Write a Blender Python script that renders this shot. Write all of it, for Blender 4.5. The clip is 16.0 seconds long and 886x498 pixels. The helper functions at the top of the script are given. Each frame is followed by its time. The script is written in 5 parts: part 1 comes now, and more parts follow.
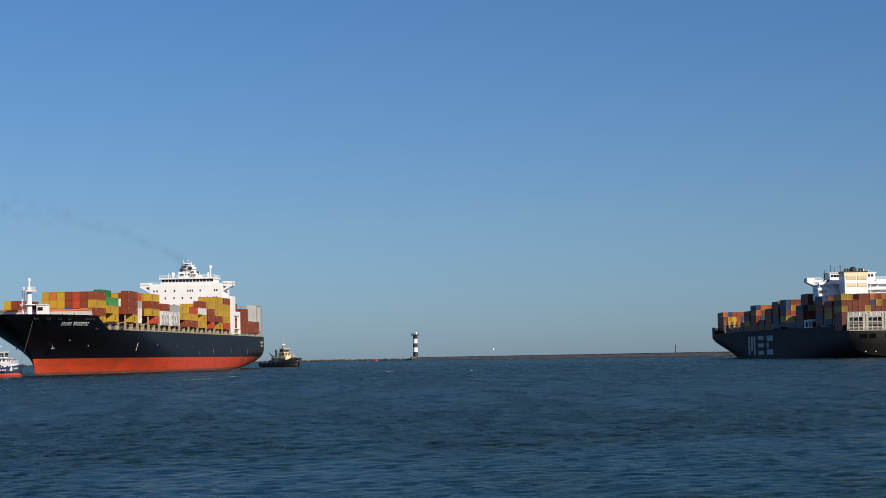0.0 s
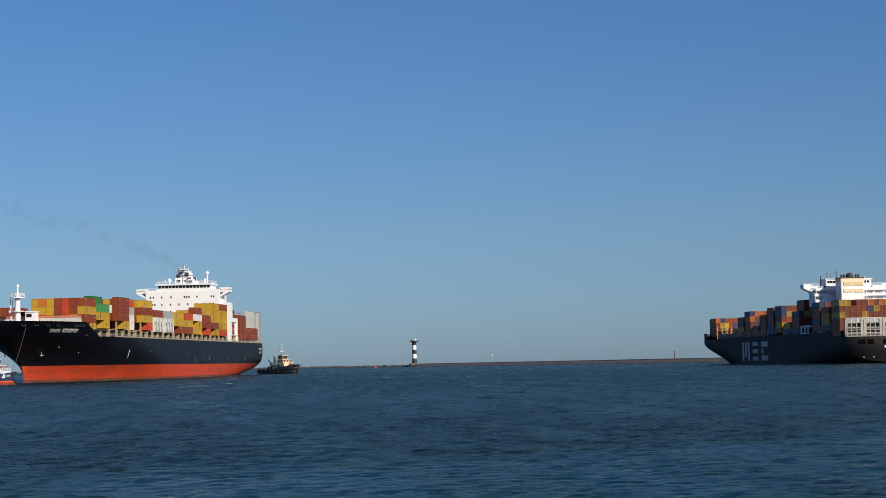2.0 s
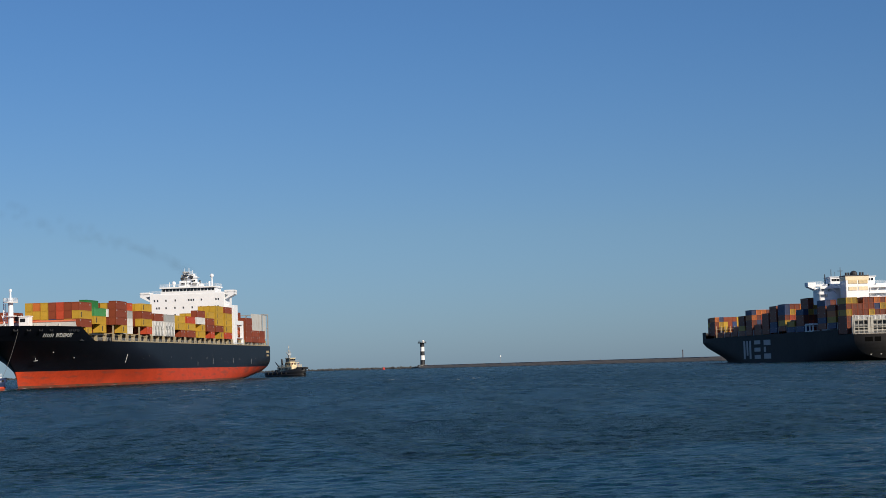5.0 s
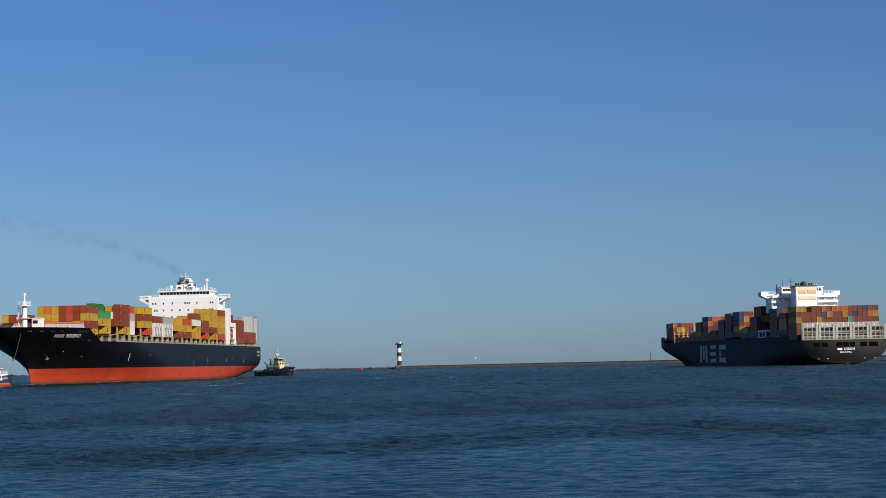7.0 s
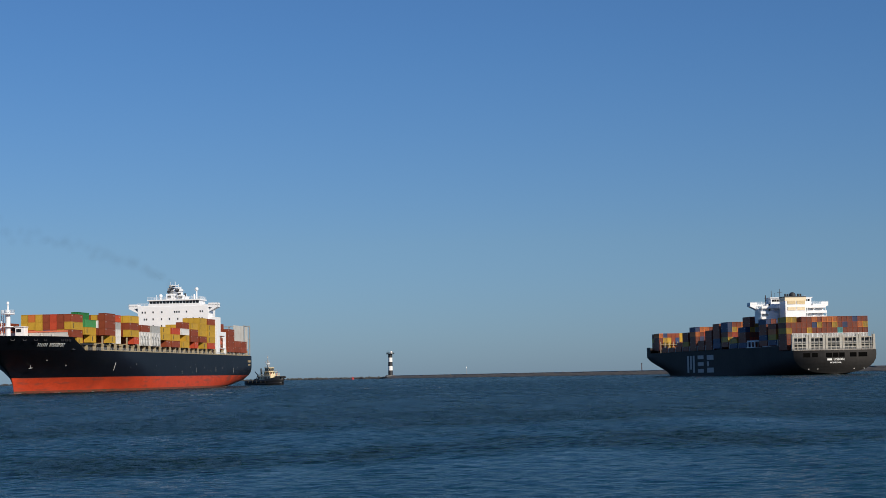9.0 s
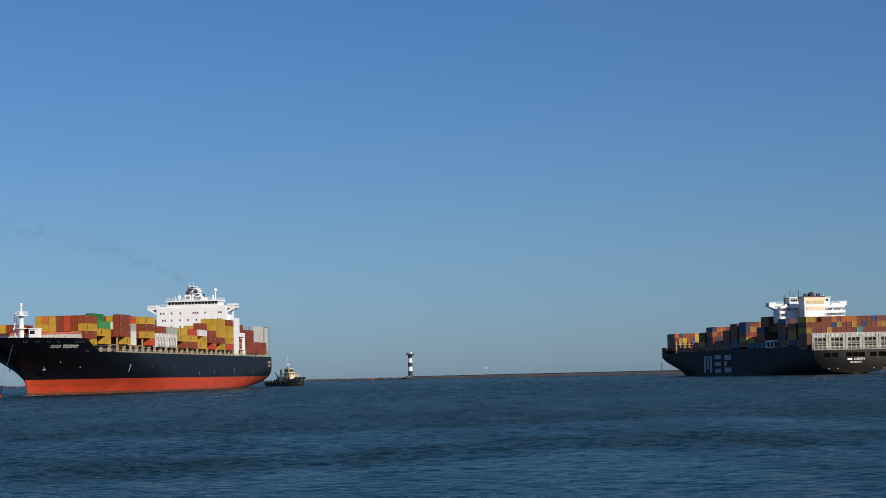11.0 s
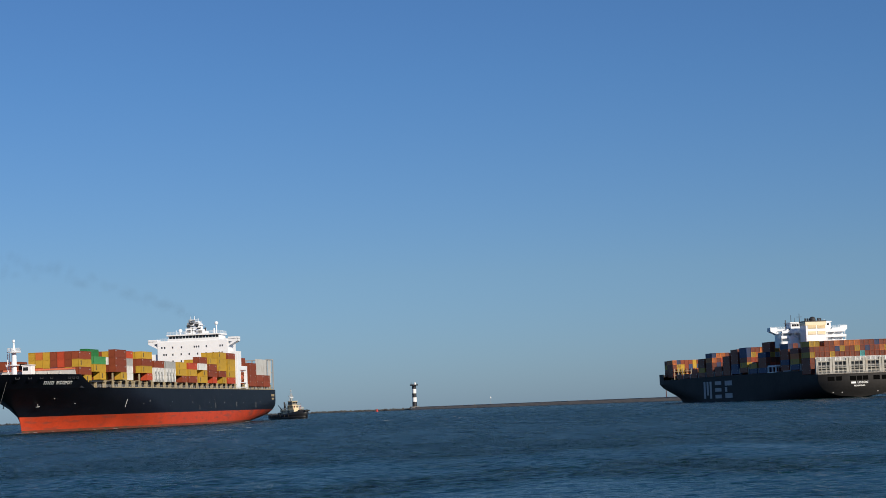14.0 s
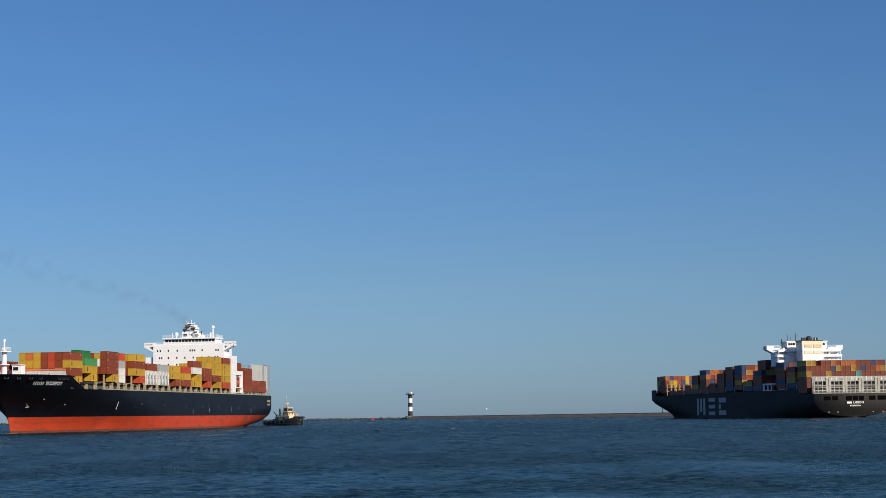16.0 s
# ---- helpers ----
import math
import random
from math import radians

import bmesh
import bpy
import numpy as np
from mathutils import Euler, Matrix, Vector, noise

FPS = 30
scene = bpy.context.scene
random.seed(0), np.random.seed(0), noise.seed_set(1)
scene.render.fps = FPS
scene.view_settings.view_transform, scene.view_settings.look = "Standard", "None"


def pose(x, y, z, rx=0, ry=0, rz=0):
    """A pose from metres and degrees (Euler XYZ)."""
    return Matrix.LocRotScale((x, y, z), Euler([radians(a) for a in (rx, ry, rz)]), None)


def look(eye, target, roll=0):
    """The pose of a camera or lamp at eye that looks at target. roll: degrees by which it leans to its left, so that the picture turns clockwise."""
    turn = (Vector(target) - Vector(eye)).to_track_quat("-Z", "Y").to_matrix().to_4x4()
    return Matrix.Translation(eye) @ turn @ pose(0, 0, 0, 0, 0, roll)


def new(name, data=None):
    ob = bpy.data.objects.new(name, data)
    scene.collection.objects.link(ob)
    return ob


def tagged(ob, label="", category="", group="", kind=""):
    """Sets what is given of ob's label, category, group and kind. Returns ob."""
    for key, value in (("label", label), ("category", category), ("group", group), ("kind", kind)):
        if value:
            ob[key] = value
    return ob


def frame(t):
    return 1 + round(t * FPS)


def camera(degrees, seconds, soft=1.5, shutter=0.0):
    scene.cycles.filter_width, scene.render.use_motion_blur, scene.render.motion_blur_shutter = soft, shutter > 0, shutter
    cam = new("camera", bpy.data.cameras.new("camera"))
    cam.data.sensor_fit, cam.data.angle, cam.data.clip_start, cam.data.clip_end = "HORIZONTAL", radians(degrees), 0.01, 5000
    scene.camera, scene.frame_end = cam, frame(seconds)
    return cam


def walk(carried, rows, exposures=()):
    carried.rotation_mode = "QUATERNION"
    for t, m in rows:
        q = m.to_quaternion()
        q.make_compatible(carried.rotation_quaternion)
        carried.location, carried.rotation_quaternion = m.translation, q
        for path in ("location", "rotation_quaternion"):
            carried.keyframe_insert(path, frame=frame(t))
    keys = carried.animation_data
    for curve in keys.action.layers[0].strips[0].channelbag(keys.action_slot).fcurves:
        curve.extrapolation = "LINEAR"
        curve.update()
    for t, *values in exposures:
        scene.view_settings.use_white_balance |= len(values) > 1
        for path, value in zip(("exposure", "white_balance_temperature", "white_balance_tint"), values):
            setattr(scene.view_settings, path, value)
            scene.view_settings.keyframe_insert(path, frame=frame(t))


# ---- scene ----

# ======== camera: hand-held, looking across a harbour mouth ========
EYE_Z = 3.52
cam = camera(27.37, 16.0, soft=0.8)
# seconds, metres forward, turn to the right, tilt up, lean
VIEW = [
    (0.0, 60.00, -1.845, 3.396, -1.029),
    (0.5, 60.00, -1.825, 3.343, -0.875),
    (1.0, 60.00, -1.844, 3.348, -0.911),
    (1.5, 60.00, -1.759, 3.507, -1.077),
    (2.0, 60.00, -1.803, 3.596, -1.136),
    (2.5, 60.00, -1.877, 3.637, -1.374),
    (3.0, 60.00, -1.934, 3.716, -1.366),
    (3.5, 60.00, -2.036, 3.753, -1.409),
    (5.4, 60.00, -2.002, 3.604, -1.785),
    (5.5, 59.25, -2.000, 3.596, -1.805),
    (5.6, 55.35, -1.998, 3.588, -1.824),
    (5.7, 51.45, -1.996, 3.580, -1.844),
    (5.8, 47.55, -1.995, 3.572, -1.864),
    (5.9, 43.65, -1.917, 3.589, -1.828),
    (6.0, 39.75, -1.840, 3.605, -1.791),
    (6.1, 35.85, -1.784, 3.590, -1.837),
    (6.2, 31.95, -1.728, 3.576, -1.884),
    (6.3, 28.05, -1.672, 3.561, -1.930),
    (6.4, 24.15, -1.616, 3.547, -1.976),
    (6.5, 20.25, -1.560, 3.532, -2.022),
    (6.6, 16.35, -1.499, 3.557, -1.867),
    (6.7, 12.45, -1.437, 3.581, -1.712),
    (6.8, 8.55, -1.376, 3.605, -1.557),
    (6.9, 4.65, -1.314, 3.629, -1.402),
    (7.0, 0.75, -1.253, 3.654, -1.247),
    (7.1, 0.00, -1.232, 3.695, -1.180),
    (7.5, 0.00, -1.146, 3.859, -0.909),
    (8.0, 0.00, -1.087, 3.953, -1.034),
    (10.3, 0.00, -0.948, 3.935, -1.184),
    (10.5, 0.00, -1.200, 3.923, -1.151),
    (11.0, 0.00, -1.586, 3.983, -1.311),
    (11.5, 0.00, -1.729, 4.067, -1.519),
    (12.0, 0.00, -1.814, 4.209, -1.841),
    (12.5, 0.00, -1.779, 4.339, -1.961),
    (13.0, 0.00, -1.778, 4.596, -2.185),
    (13.5, 0.00, -1.726, 4.810, -2.303),
    (14.0, 0.00, -1.619, 4.930, -2.250),
    (14.5, 0.00, -1.549, 5.003, -1.762),
    (15.0, 0.00, -1.550, 5.067, -1.096),
    (15.5, 0.00, -1.579, 5.158, -0.759),
    (16.0, 0.00, -1.597, 5.247, -0.869),
]


def view_pose(forward, turn, tilt, lean):
    a, b = radians(turn), radians(tilt)
    eye = Vector((0, forward, EYE_Z))
    way = Vector((math.sin(a) * math.cos(b), math.cos(a) * math.cos(b), math.sin(b)))
    return look(eye, eye + way * 100, lean)


walk(cam, [(t, view_pose(f, a, b, c)) for t, f, a, b, c in VIEW],
     exposures=[(0.0, 0.04, 6760, 10), (2.0, -0.00, 6700, 10), (3.5, -0.09, 6620, 10), (5.8, 0.04, 6760, 10), (6.3, 0.06, 6680, 10), (7.0, -0.05, 6520, 10), (8.0, -0.09, 6500, 10), (11.0, -0.08, 6530, 10), (12.0, -0.09, 6600, 10), (13.5, 0.01, 6620, 10), (16.0, 0.03, 6600, 10)])

# ======== world, sun, exposure ========
SUN_TURN, SUN_HIGH = 137.0, 26.0          # degrees clockwise from +y, degrees above the horizon
world = bpy.data.worlds.new("sky")
scene.world = world
world.use_nodes = True
wn = world.node_tree
wn.nodes.clear()
sky = wn.nodes.new("ShaderNodeTexSky")
sky.sky_type = "NISHITA"
sky.sun_disc = False
sky.sun_elevation = radians(SUN_HIGH)
sky.sun_rotation = radians(SUN_TURN)
sky.air_density, sky.dust_density, sky.ozone_density = 1.0, 0.32, 3.5
bg = wn.nodes.new("ShaderNodeBackground")
bg.inputs["Strength"].default_value = 0.09
wo = wn.nodes.new("ShaderNodeOutputWorld")
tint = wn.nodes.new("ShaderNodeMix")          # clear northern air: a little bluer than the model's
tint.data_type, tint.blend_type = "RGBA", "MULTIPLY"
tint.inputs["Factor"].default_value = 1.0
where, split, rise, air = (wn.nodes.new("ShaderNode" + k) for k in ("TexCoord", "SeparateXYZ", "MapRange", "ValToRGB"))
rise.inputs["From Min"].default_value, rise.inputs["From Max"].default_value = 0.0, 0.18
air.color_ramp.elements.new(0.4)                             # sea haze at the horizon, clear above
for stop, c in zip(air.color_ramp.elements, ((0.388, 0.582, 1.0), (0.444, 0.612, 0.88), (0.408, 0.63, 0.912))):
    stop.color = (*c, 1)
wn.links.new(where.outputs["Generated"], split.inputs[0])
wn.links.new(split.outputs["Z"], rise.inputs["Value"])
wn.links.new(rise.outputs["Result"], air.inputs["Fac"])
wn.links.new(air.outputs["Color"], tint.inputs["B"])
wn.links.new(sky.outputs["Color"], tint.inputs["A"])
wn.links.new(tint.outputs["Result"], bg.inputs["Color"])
wn.links.new(bg.outputs["Background"], wo.inputs["Surface"])

sun_data = bpy.data.lights.new("sun", "SUN")
sun_data.energy, sun_data.angle, sun_data.color = 5.0, radians(0.53), (1.0, 0.89, 0.74)
sun = new("sun", sun_data)
_a, _b = radians(SUN_TURN), radians(SUN_HIGH)
sun.matrix_world = look(Vector((math.sin(_a) * math.cos(_b), math.cos(_a) * math.cos(_b), math.sin(_b))) * 500, (0, 0, 0))


# ======== materials ========
def material(name, color, rough=0.6, metal=0.0, vary=0.15, scale=0.4, bump=0.0, bump_scale=3.0, stain=None, per_object=0.0, stretch=None, spec=0.5):
    """A painted or natural surface: base colour varied at two scales, optional streaks, relief and variation from piece to piece."""
    m = bpy.data.materials.new(name)
    m.use_nodes = True
    n, l = m.node_tree.nodes, m.node_tree.links
    b = n["Principled BSDF"]
    b.inputs["Roughness"].default_value, b.inputs["Metallic"].default_value = rough, metal
    b.inputs["Specular IOR Level"].default_value = spec
    co = n.new("ShaderNodeTexCoord")
    mp = n.new("ShaderNodeMapping")
    mp.inputs["Scale"].default_value = stretch or (1, 1, 1)
    l.new(co.outputs["Object"], mp.inputs["Vector"])
    big, fine = n.new("ShaderNodeTexNoise"), n.new("ShaderNodeTexNoise")
    big.inputs["Scale"].default_value, fine.inputs["Scale"].default_value = scale, scale * 9
    big.inputs["Detail"].default_value, fine.inputs["Detail"].default_value = 5, 4
    for t in (big, fine):
        l.new(mp.outputs["Vector"], t.inputs["Vector"])
    mix = n.new("ShaderNodeMath")
    mix.operation = "MULTIPLY_ADD"
    mix.inputs[1].default_value = 0.45
    l.new(fine.outputs["Fac"], mix.inputs[0])
    half = n.new("ShaderNodeMath")
    half.operation = "MULTIPLY"
    half.inputs[1].default_value = 0.55
    l.new(big.outputs["Fac"], half.inputs[0])
    l.new(half.outputs[0], mix.inputs[2])
    fac = mix.outputs[0]
    if per_object:
        oi = n.new("ShaderNodeObjectInfo")
        add = n.new("ShaderNodeMath")
        add.operation = "MULTIPLY_ADD"
        add.inputs[1].default_value = per_object
        l.new(oi.outputs["Random"], add.inputs[0])
        l.new(fac, add.inputs[2])
        fac = add.outputs[0]
    ramp = n.new("ShaderNodeValToRGB")
    lo = [max(0.0, c * (1 - vary)) for c in color]
    hi = [min(1.0, c * (1 + vary)) for c in color]
    ramp.color_ramp.elements[0].position, ramp.color_ramp.elements[1].position = 0.3, 0.7 + per_object
    ramp.color_ramp.elements[0].color, ramp.color_ramp.elements[1].color = (*lo, 1), (*hi, 1)
    l.new(fac, ramp.inputs["Fac"])
    out = ramp.outputs["Color"]
    if stain:
        st = n.new("ShaderNodeTexNoise")
        st.inputs["Scale"].default_value, st.inputs["Detail"].default_value = 1.0, 6
        ms = n.new("ShaderNodeMapping")
        ms.inputs["Scale"].default_value = stain[1]
        l.new(co.outputs["Object"], ms.inputs["Vector"])
        l.new(ms.outputs["Vector"], st.inputs["Vector"])
        sr = n.new("ShaderNodeValToRGB")
        sr.color_ramp.elements[0].position, sr.color_ramp.elements[1].position = stain[2], stain[2] + 0.14
        l.new(st.outputs["Fac"], sr.inputs["Fac"])
        mm = n.new("ShaderNodeMix")
        mm.data_type = "RGBA"
        mm.inputs["B"].default_value = (*stain[0], 1)
        sc = n.new("ShaderNodeMath")
        sc.operation = "MULTIPLY"
        sc.inputs[1].default_value = stain[3]
        l.new(sr.outputs["Color"], sc.inputs[0])
        l.new(sc.outputs[0], mm.inputs["Factor"])
        l.new(out, mm.inputs["A"])
        out = mm.outputs["Result"]
    l.new(out, b.inputs["Base Color"])
    if bump:
        bt = n.new("ShaderNodeTexNoise")
        bt.inputs["Scale"].default_value, bt.inputs["Detail"].default_value = bump_scale, 5
        l.new(co.outputs["Object"], bt.inputs["Vector"])
        bn = n.new("ShaderNodeBump")
        bn.inputs["Strength"].default_value, bn.inputs["Distance"].default_value = bump, 0.1
        l.new(bt.outputs["Fac"], bn.inputs["Height"])
        l.new(bn.outputs["Normal"], b.inputs["Normal"])
    return m


def steel_box(name, color):
    """Corrugated container paint: ribs 0.28 m apart in relief, rust in runs."""
    m = material(name, color, 0.55, 0.0, 0.22, 0.35, stain=((0.16, 0.07, 0.035), (1.2, 1.2, 0.25), 0.6, 0.45), per_object=0.35, spec=0.2)
    n, l = m.node_tree.nodes, m.node_tree.links
    co = n.new("ShaderNodeTexCoord")
    w = n.new("ShaderNodeTexWave")
    w.bands_direction = "X"
    w.inputs["Scale"].default_value = 1.1
    bn = n.new("ShaderNodeBump")
    bn.inputs["Strength"].default_value, bn.inputs["Distance"].default_value = 0.5, 0.04
    l.new(co.outputs["Object"], w.inputs["Vector"])
    l.new(w.outputs["Fac"], bn.inputs["Height"])
    l.new(bn.outputs["Normal"], n["Principled BSDF"].inputs["Normal"])
    return m


HULL_BLACK = material("hull_black", (0.0072, 0.0085, 0.0145), 0.36, 0, 0.4, 0.12, spec=0.11, bump=0.12, bump_scale=0.35,
                      stain=((0.03, 0.03, 0.032), (0.5, 0.5, 0.09), 0.60, 0.45))
BOOT_RED = material("boot_topping_red", (0.47, 0.046, 0.012), 0.6, 0, 0.24, 0.16, stain=((0.22, 0.05, 0.03), (0.12, 0.12, 0.7), 0.54, 0.8))
HULL_GREY = material("hull_grey", (0.034, 0.032, 0.031), 0.75, 0, 0.25, 0.08, spec=0.2, stain=((0.045, 0.043, 0.042), (0.3, 0.3, 0.05), 0.58, 0.5))
SHIP_WHITE = material("ship_white", (0.8, 0.82, 0.84), 0.45, 0, 0.06, 0.2, stain=((0.5, 0.4, 0.3), (0.5, 0.5, 0.08), 0.66, 0.35))
CREAM = material("ship_cream", (0.74, 0.64, 0.44), 0.5, 0, 0.08, 0.2)
LOUVRE = material("louvre_buff", (0.55, 0.42, 0.2), 0.6, 0, 0.15, 1.0)
DECK_BEIGE = material("pedestal_beige", (0.34, 0.28, 0.17), 0.65, 0, 0.25, 0.5, stain=((0.2, 0.09, 0.04), (0.6, 0.6, 0.3), 0.55, 0.6))
DECK_RED = material("deck_red", (0.3, 0.09, 0.05), 0.7, 0, 0.2, 0.3)
PLATE_RED = material("rail_red", (0.6, 0.16, 0.08), 0.6, 0, 0.15, 0.3)
PLATE_GREY = material("plate_grey", (0.5, 0.5, 0.47), 0.55, 0, 0.12, 0.3, stain=((0.3, 0.2, 0.12), (0.4, 0.4, 0.15), 0.6, 0.5))
STEEL_GREY = material("steel_grey", (0.3, 0.31, 0.31), 0.55, 0.0, 0.2, 0.5, stain=((0.2, 0.1, 0.05), (0.6, 0.6, 0.2), 0.62, 0.5))
DARK_STEEL = material("dark_steel", (0.03, 0.03, 0.032), 0.5, 0.0, 0.3, 0.5)
# near-black paint stands in for the shade inside openings and doorways
OPENING_SHADE = material("opening_shade", (0.004, 0.004, 0.004), 1.0, 0, 0.1, 1, spec=0.0)
SCUFF = material("scuffed_plate", (0.12, 0.12, 0.125), 0.7, 0, 0.3, 1.0)
BULKHEAD = material("bulkhead_grey", (0.1, 0.1, 0.095), 0.7, 0, 0.3, 0.5, stain=((0.05, 0.03, 0.02), (0.6, 0.6, 0.2), 0.55, 0.6))
STERN_CREAM = material("weathered_cream", (0.36, 0.345, 0.30), 0.6, 0, 0.25, 0.5, stain=((0.24, 0.15, 0.08), (0.7, 0.7, 0.2), 0.58, 0.6))
GLASS_DARK = material("window_dark", (0.012, 0.014, 0.018), 0.08, 0, 0.2, 0.5)
ORANGE_BOAT = material("lifeboat_orange", (0.42, 0.09, 0.03), 0.4, 0, 0.1, 0.5)
LETTER_WHITE = material("letter_white", (0.78, 0.78, 0.76), 0.5, 0, 0.06, 0.5)
LETTER_GREY = material("letter_grey", (0.34, 0.35, 0.36), 0.55, 0, 0.12, 0.3)
TUG_BLACK = material("tug_black", (0.014, 0.015, 0.018), 0.5, 0, 0.3, 0.4)
TUG_BLUE = material("tug_blue", (0.02, 0.035, 0.09), 0.4, 0, 0.2, 0.4)
TUG_BUFF = material("tug_buff", (0.68, 0.58, 0.38), 0.5, 0, 0.12, 0.4)
RUBBER = material("rubber", (0.015, 0.015, 0.015), 0.9, 0, 0.2, 1)
ROPE = material("rope", (0.14, 0.13, 0.12), 0.9, 0, 0.2, 3)
TOWER_WHITE = material("tower_white", (0.78, 0.78, 0.76), 0.6, 0, 0.06, 0.3)
TOWER_BLACK = material("tower_black", (0.02, 0.02, 0.024), 0.55, 0, 0.2, 0.3)
CONCRETE = material("concrete", (0.17, 0.165, 0.155), 0.85, 0, 0.3, 0.12, bump=0.4, bump_scale=0.8)
SCUM = material("waterline_scum", (0.16, 0.04, 0.02), 0.7, 0, 0.35, 0.2, stain=((0.05, 0.045, 0.025), (0.3, 0.3, 0.8), 0.5, 0.8))
BLOCKS = material("weathered_blocks", (0.06, 0.058, 0.052), 0.9, 0, 0.4, 0.25, bump=0.5, bump_scale=0.7)
POLE_RED = material("pole_dark_red", (0.07, 0.02, 0.018), 0.6, 0, 0.15, 0.5)
ROCK = material("rock", (0.115, 0.105, 0.09), 0.9, 0, 0.45, 0.25, bump=0.6, bump_scale=0.7)
BEACON_RED = material("beacon_red", (0.55, 0.045, 0.03), 0.5, 0, 0.1, 0.5)
FOAM = material("foam", (0.33, 0.37, 0.39), 0.9, 0, 0.1, 1.0, bump=0.5, bump_scale=2)

PAINT = {
    "yellow": steel_box("box_yellow", (0.45, 0.275, 0.034)),
    "brown": steel_box("box_brown", (0.215, 0.05, 0.023)),
    "red": steel_box("box_red", (0.42, 0.062, 0.028)),
    "green": steel_box("box_green", (0.025, 0.17, 0.05)),
    "lime": steel_box("box_light_green", (0.06, 0.26, 0.09)),
    "white": steel_box("box_white", (0.66, 0.66, 0.64)),
    "grey": steel_box("box_grey", (0.36, 0.37, 0.36)),
    "blue": steel_box("box_blue", (0.03, 0.055, 0.14)),
    "orange": steel_box("box_orange", (0.5, 0.145, 0.035)),
    "teal": steel_box("box_teal", (0.06, 0.3, 0.3)),
}
WORDS = {"yellow": "ochre yellow", "brown": "brown-red", "red": "bright red", "green": "dark green", "lime": "light green",
         "white": "white refrigerated", "grey": "pale grey", "blue": "dark blue", "orange": "orange", "teal": "teal"}


def water_material():
    m = bpy.data.materials.new("sea_water")
    m.use_nodes = True
    n, l = m.node_tree.nodes, m.node_tree.links
    b = n["Principled BSDF"]
    b.inputs["IOR"].default_value = 1.3
    b.inputs["Specular IOR Level"].default_value = 0.4
    b.inputs["Specular Tint"].default_value = (0.52, 0.79, 0.86, 1)
    co = n.new("ShaderNodeTexCoord")
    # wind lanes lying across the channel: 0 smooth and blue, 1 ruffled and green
    wind_tone = n.new("ShaderNodeAttribute")
    wind_tone.attribute_name = "wind_tone"
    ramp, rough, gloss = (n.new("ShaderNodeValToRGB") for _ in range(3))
    # base colour also carries the smooth lanes' sky sheen, light blue against dark green
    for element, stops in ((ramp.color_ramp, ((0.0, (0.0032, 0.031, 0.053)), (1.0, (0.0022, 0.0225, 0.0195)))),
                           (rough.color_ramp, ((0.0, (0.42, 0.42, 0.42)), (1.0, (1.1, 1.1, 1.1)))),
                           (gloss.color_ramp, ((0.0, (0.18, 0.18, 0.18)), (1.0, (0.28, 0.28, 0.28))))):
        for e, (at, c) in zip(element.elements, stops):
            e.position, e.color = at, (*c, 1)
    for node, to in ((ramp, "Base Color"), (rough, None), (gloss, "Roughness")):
        l.new(wind_tone.outputs["Fac"], node.inputs["Fac"])
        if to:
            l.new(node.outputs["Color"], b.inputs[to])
    height = None
    for scale, amount, stretch in ((0.5, 0.1, (0.8, 1.5, 1)), (1.5, 0.5, (0.6, 1.3, 1)), (3.4, 0.42, (0.8, 1.4, 1)), (8.0, 0.14, (1, 1, 1))):
        mp = n.new("ShaderNodeMapping")
        mp.inputs["Scale"].default_value = stretch
        t = n.new("ShaderNodeTexNoise")
        t.inputs["Scale"].default_value, t.inputs["Detail"].default_value = scale, 4
        l.new(co.outputs["Object"], mp.inputs["Vector"])
        l.new(mp.outputs["Vector"], t.inputs["Vector"])
        k = n.new("ShaderNodeMath")
        k.operation = "MULTIPLY_ADD"
        k.inputs[1].default_value = amount
        l.new(t.outputs["Fac"], k.inputs[0])
        if height:
            l.new(height, k.inputs[2])
        else:
            k.inputs[2].default_value = 0
        height = k.outputs[0]
    bn = n.new("ShaderNodeBump")
    bn.inputs["Distance"].default_value = 2.2
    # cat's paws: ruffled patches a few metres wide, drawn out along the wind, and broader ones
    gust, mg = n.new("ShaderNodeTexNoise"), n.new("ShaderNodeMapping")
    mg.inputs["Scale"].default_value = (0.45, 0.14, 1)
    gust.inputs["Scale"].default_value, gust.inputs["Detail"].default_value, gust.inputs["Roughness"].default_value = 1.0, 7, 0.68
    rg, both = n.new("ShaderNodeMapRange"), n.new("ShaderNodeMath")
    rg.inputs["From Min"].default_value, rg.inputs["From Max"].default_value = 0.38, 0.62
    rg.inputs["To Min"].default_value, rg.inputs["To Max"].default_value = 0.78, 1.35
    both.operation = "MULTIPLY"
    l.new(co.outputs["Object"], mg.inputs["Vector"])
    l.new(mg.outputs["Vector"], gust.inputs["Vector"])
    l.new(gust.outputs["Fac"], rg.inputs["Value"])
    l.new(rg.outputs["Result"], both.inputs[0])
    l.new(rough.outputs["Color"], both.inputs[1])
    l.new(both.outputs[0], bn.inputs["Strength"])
    l.new(height, bn.inputs["Height"])
    l.new(bn.outputs["Normal"], b.inputs["Normal"])
    return m


WATER = water_material()


# ======== mesh helpers ========
def to_object(name, bm, mats, smooth=False):
    me = bpy.data.meshes.new(name)
    bm.to_mesh(me)
    bm.free()
    for m in (mats if isinstance(mats, (list, tuple)) else [mats]):
        me.materials.append(m)
    if smooth:
        for f in me.polygons:
            f.use_smooth = True
    return new(name, me)


def part(name, bm, mats, parent, label="", smooth=False):
    ob = to_object(name, bm, mats, smooth)
    ob.parent = parent
    if label:
        tagged(ob, label)
    return ob


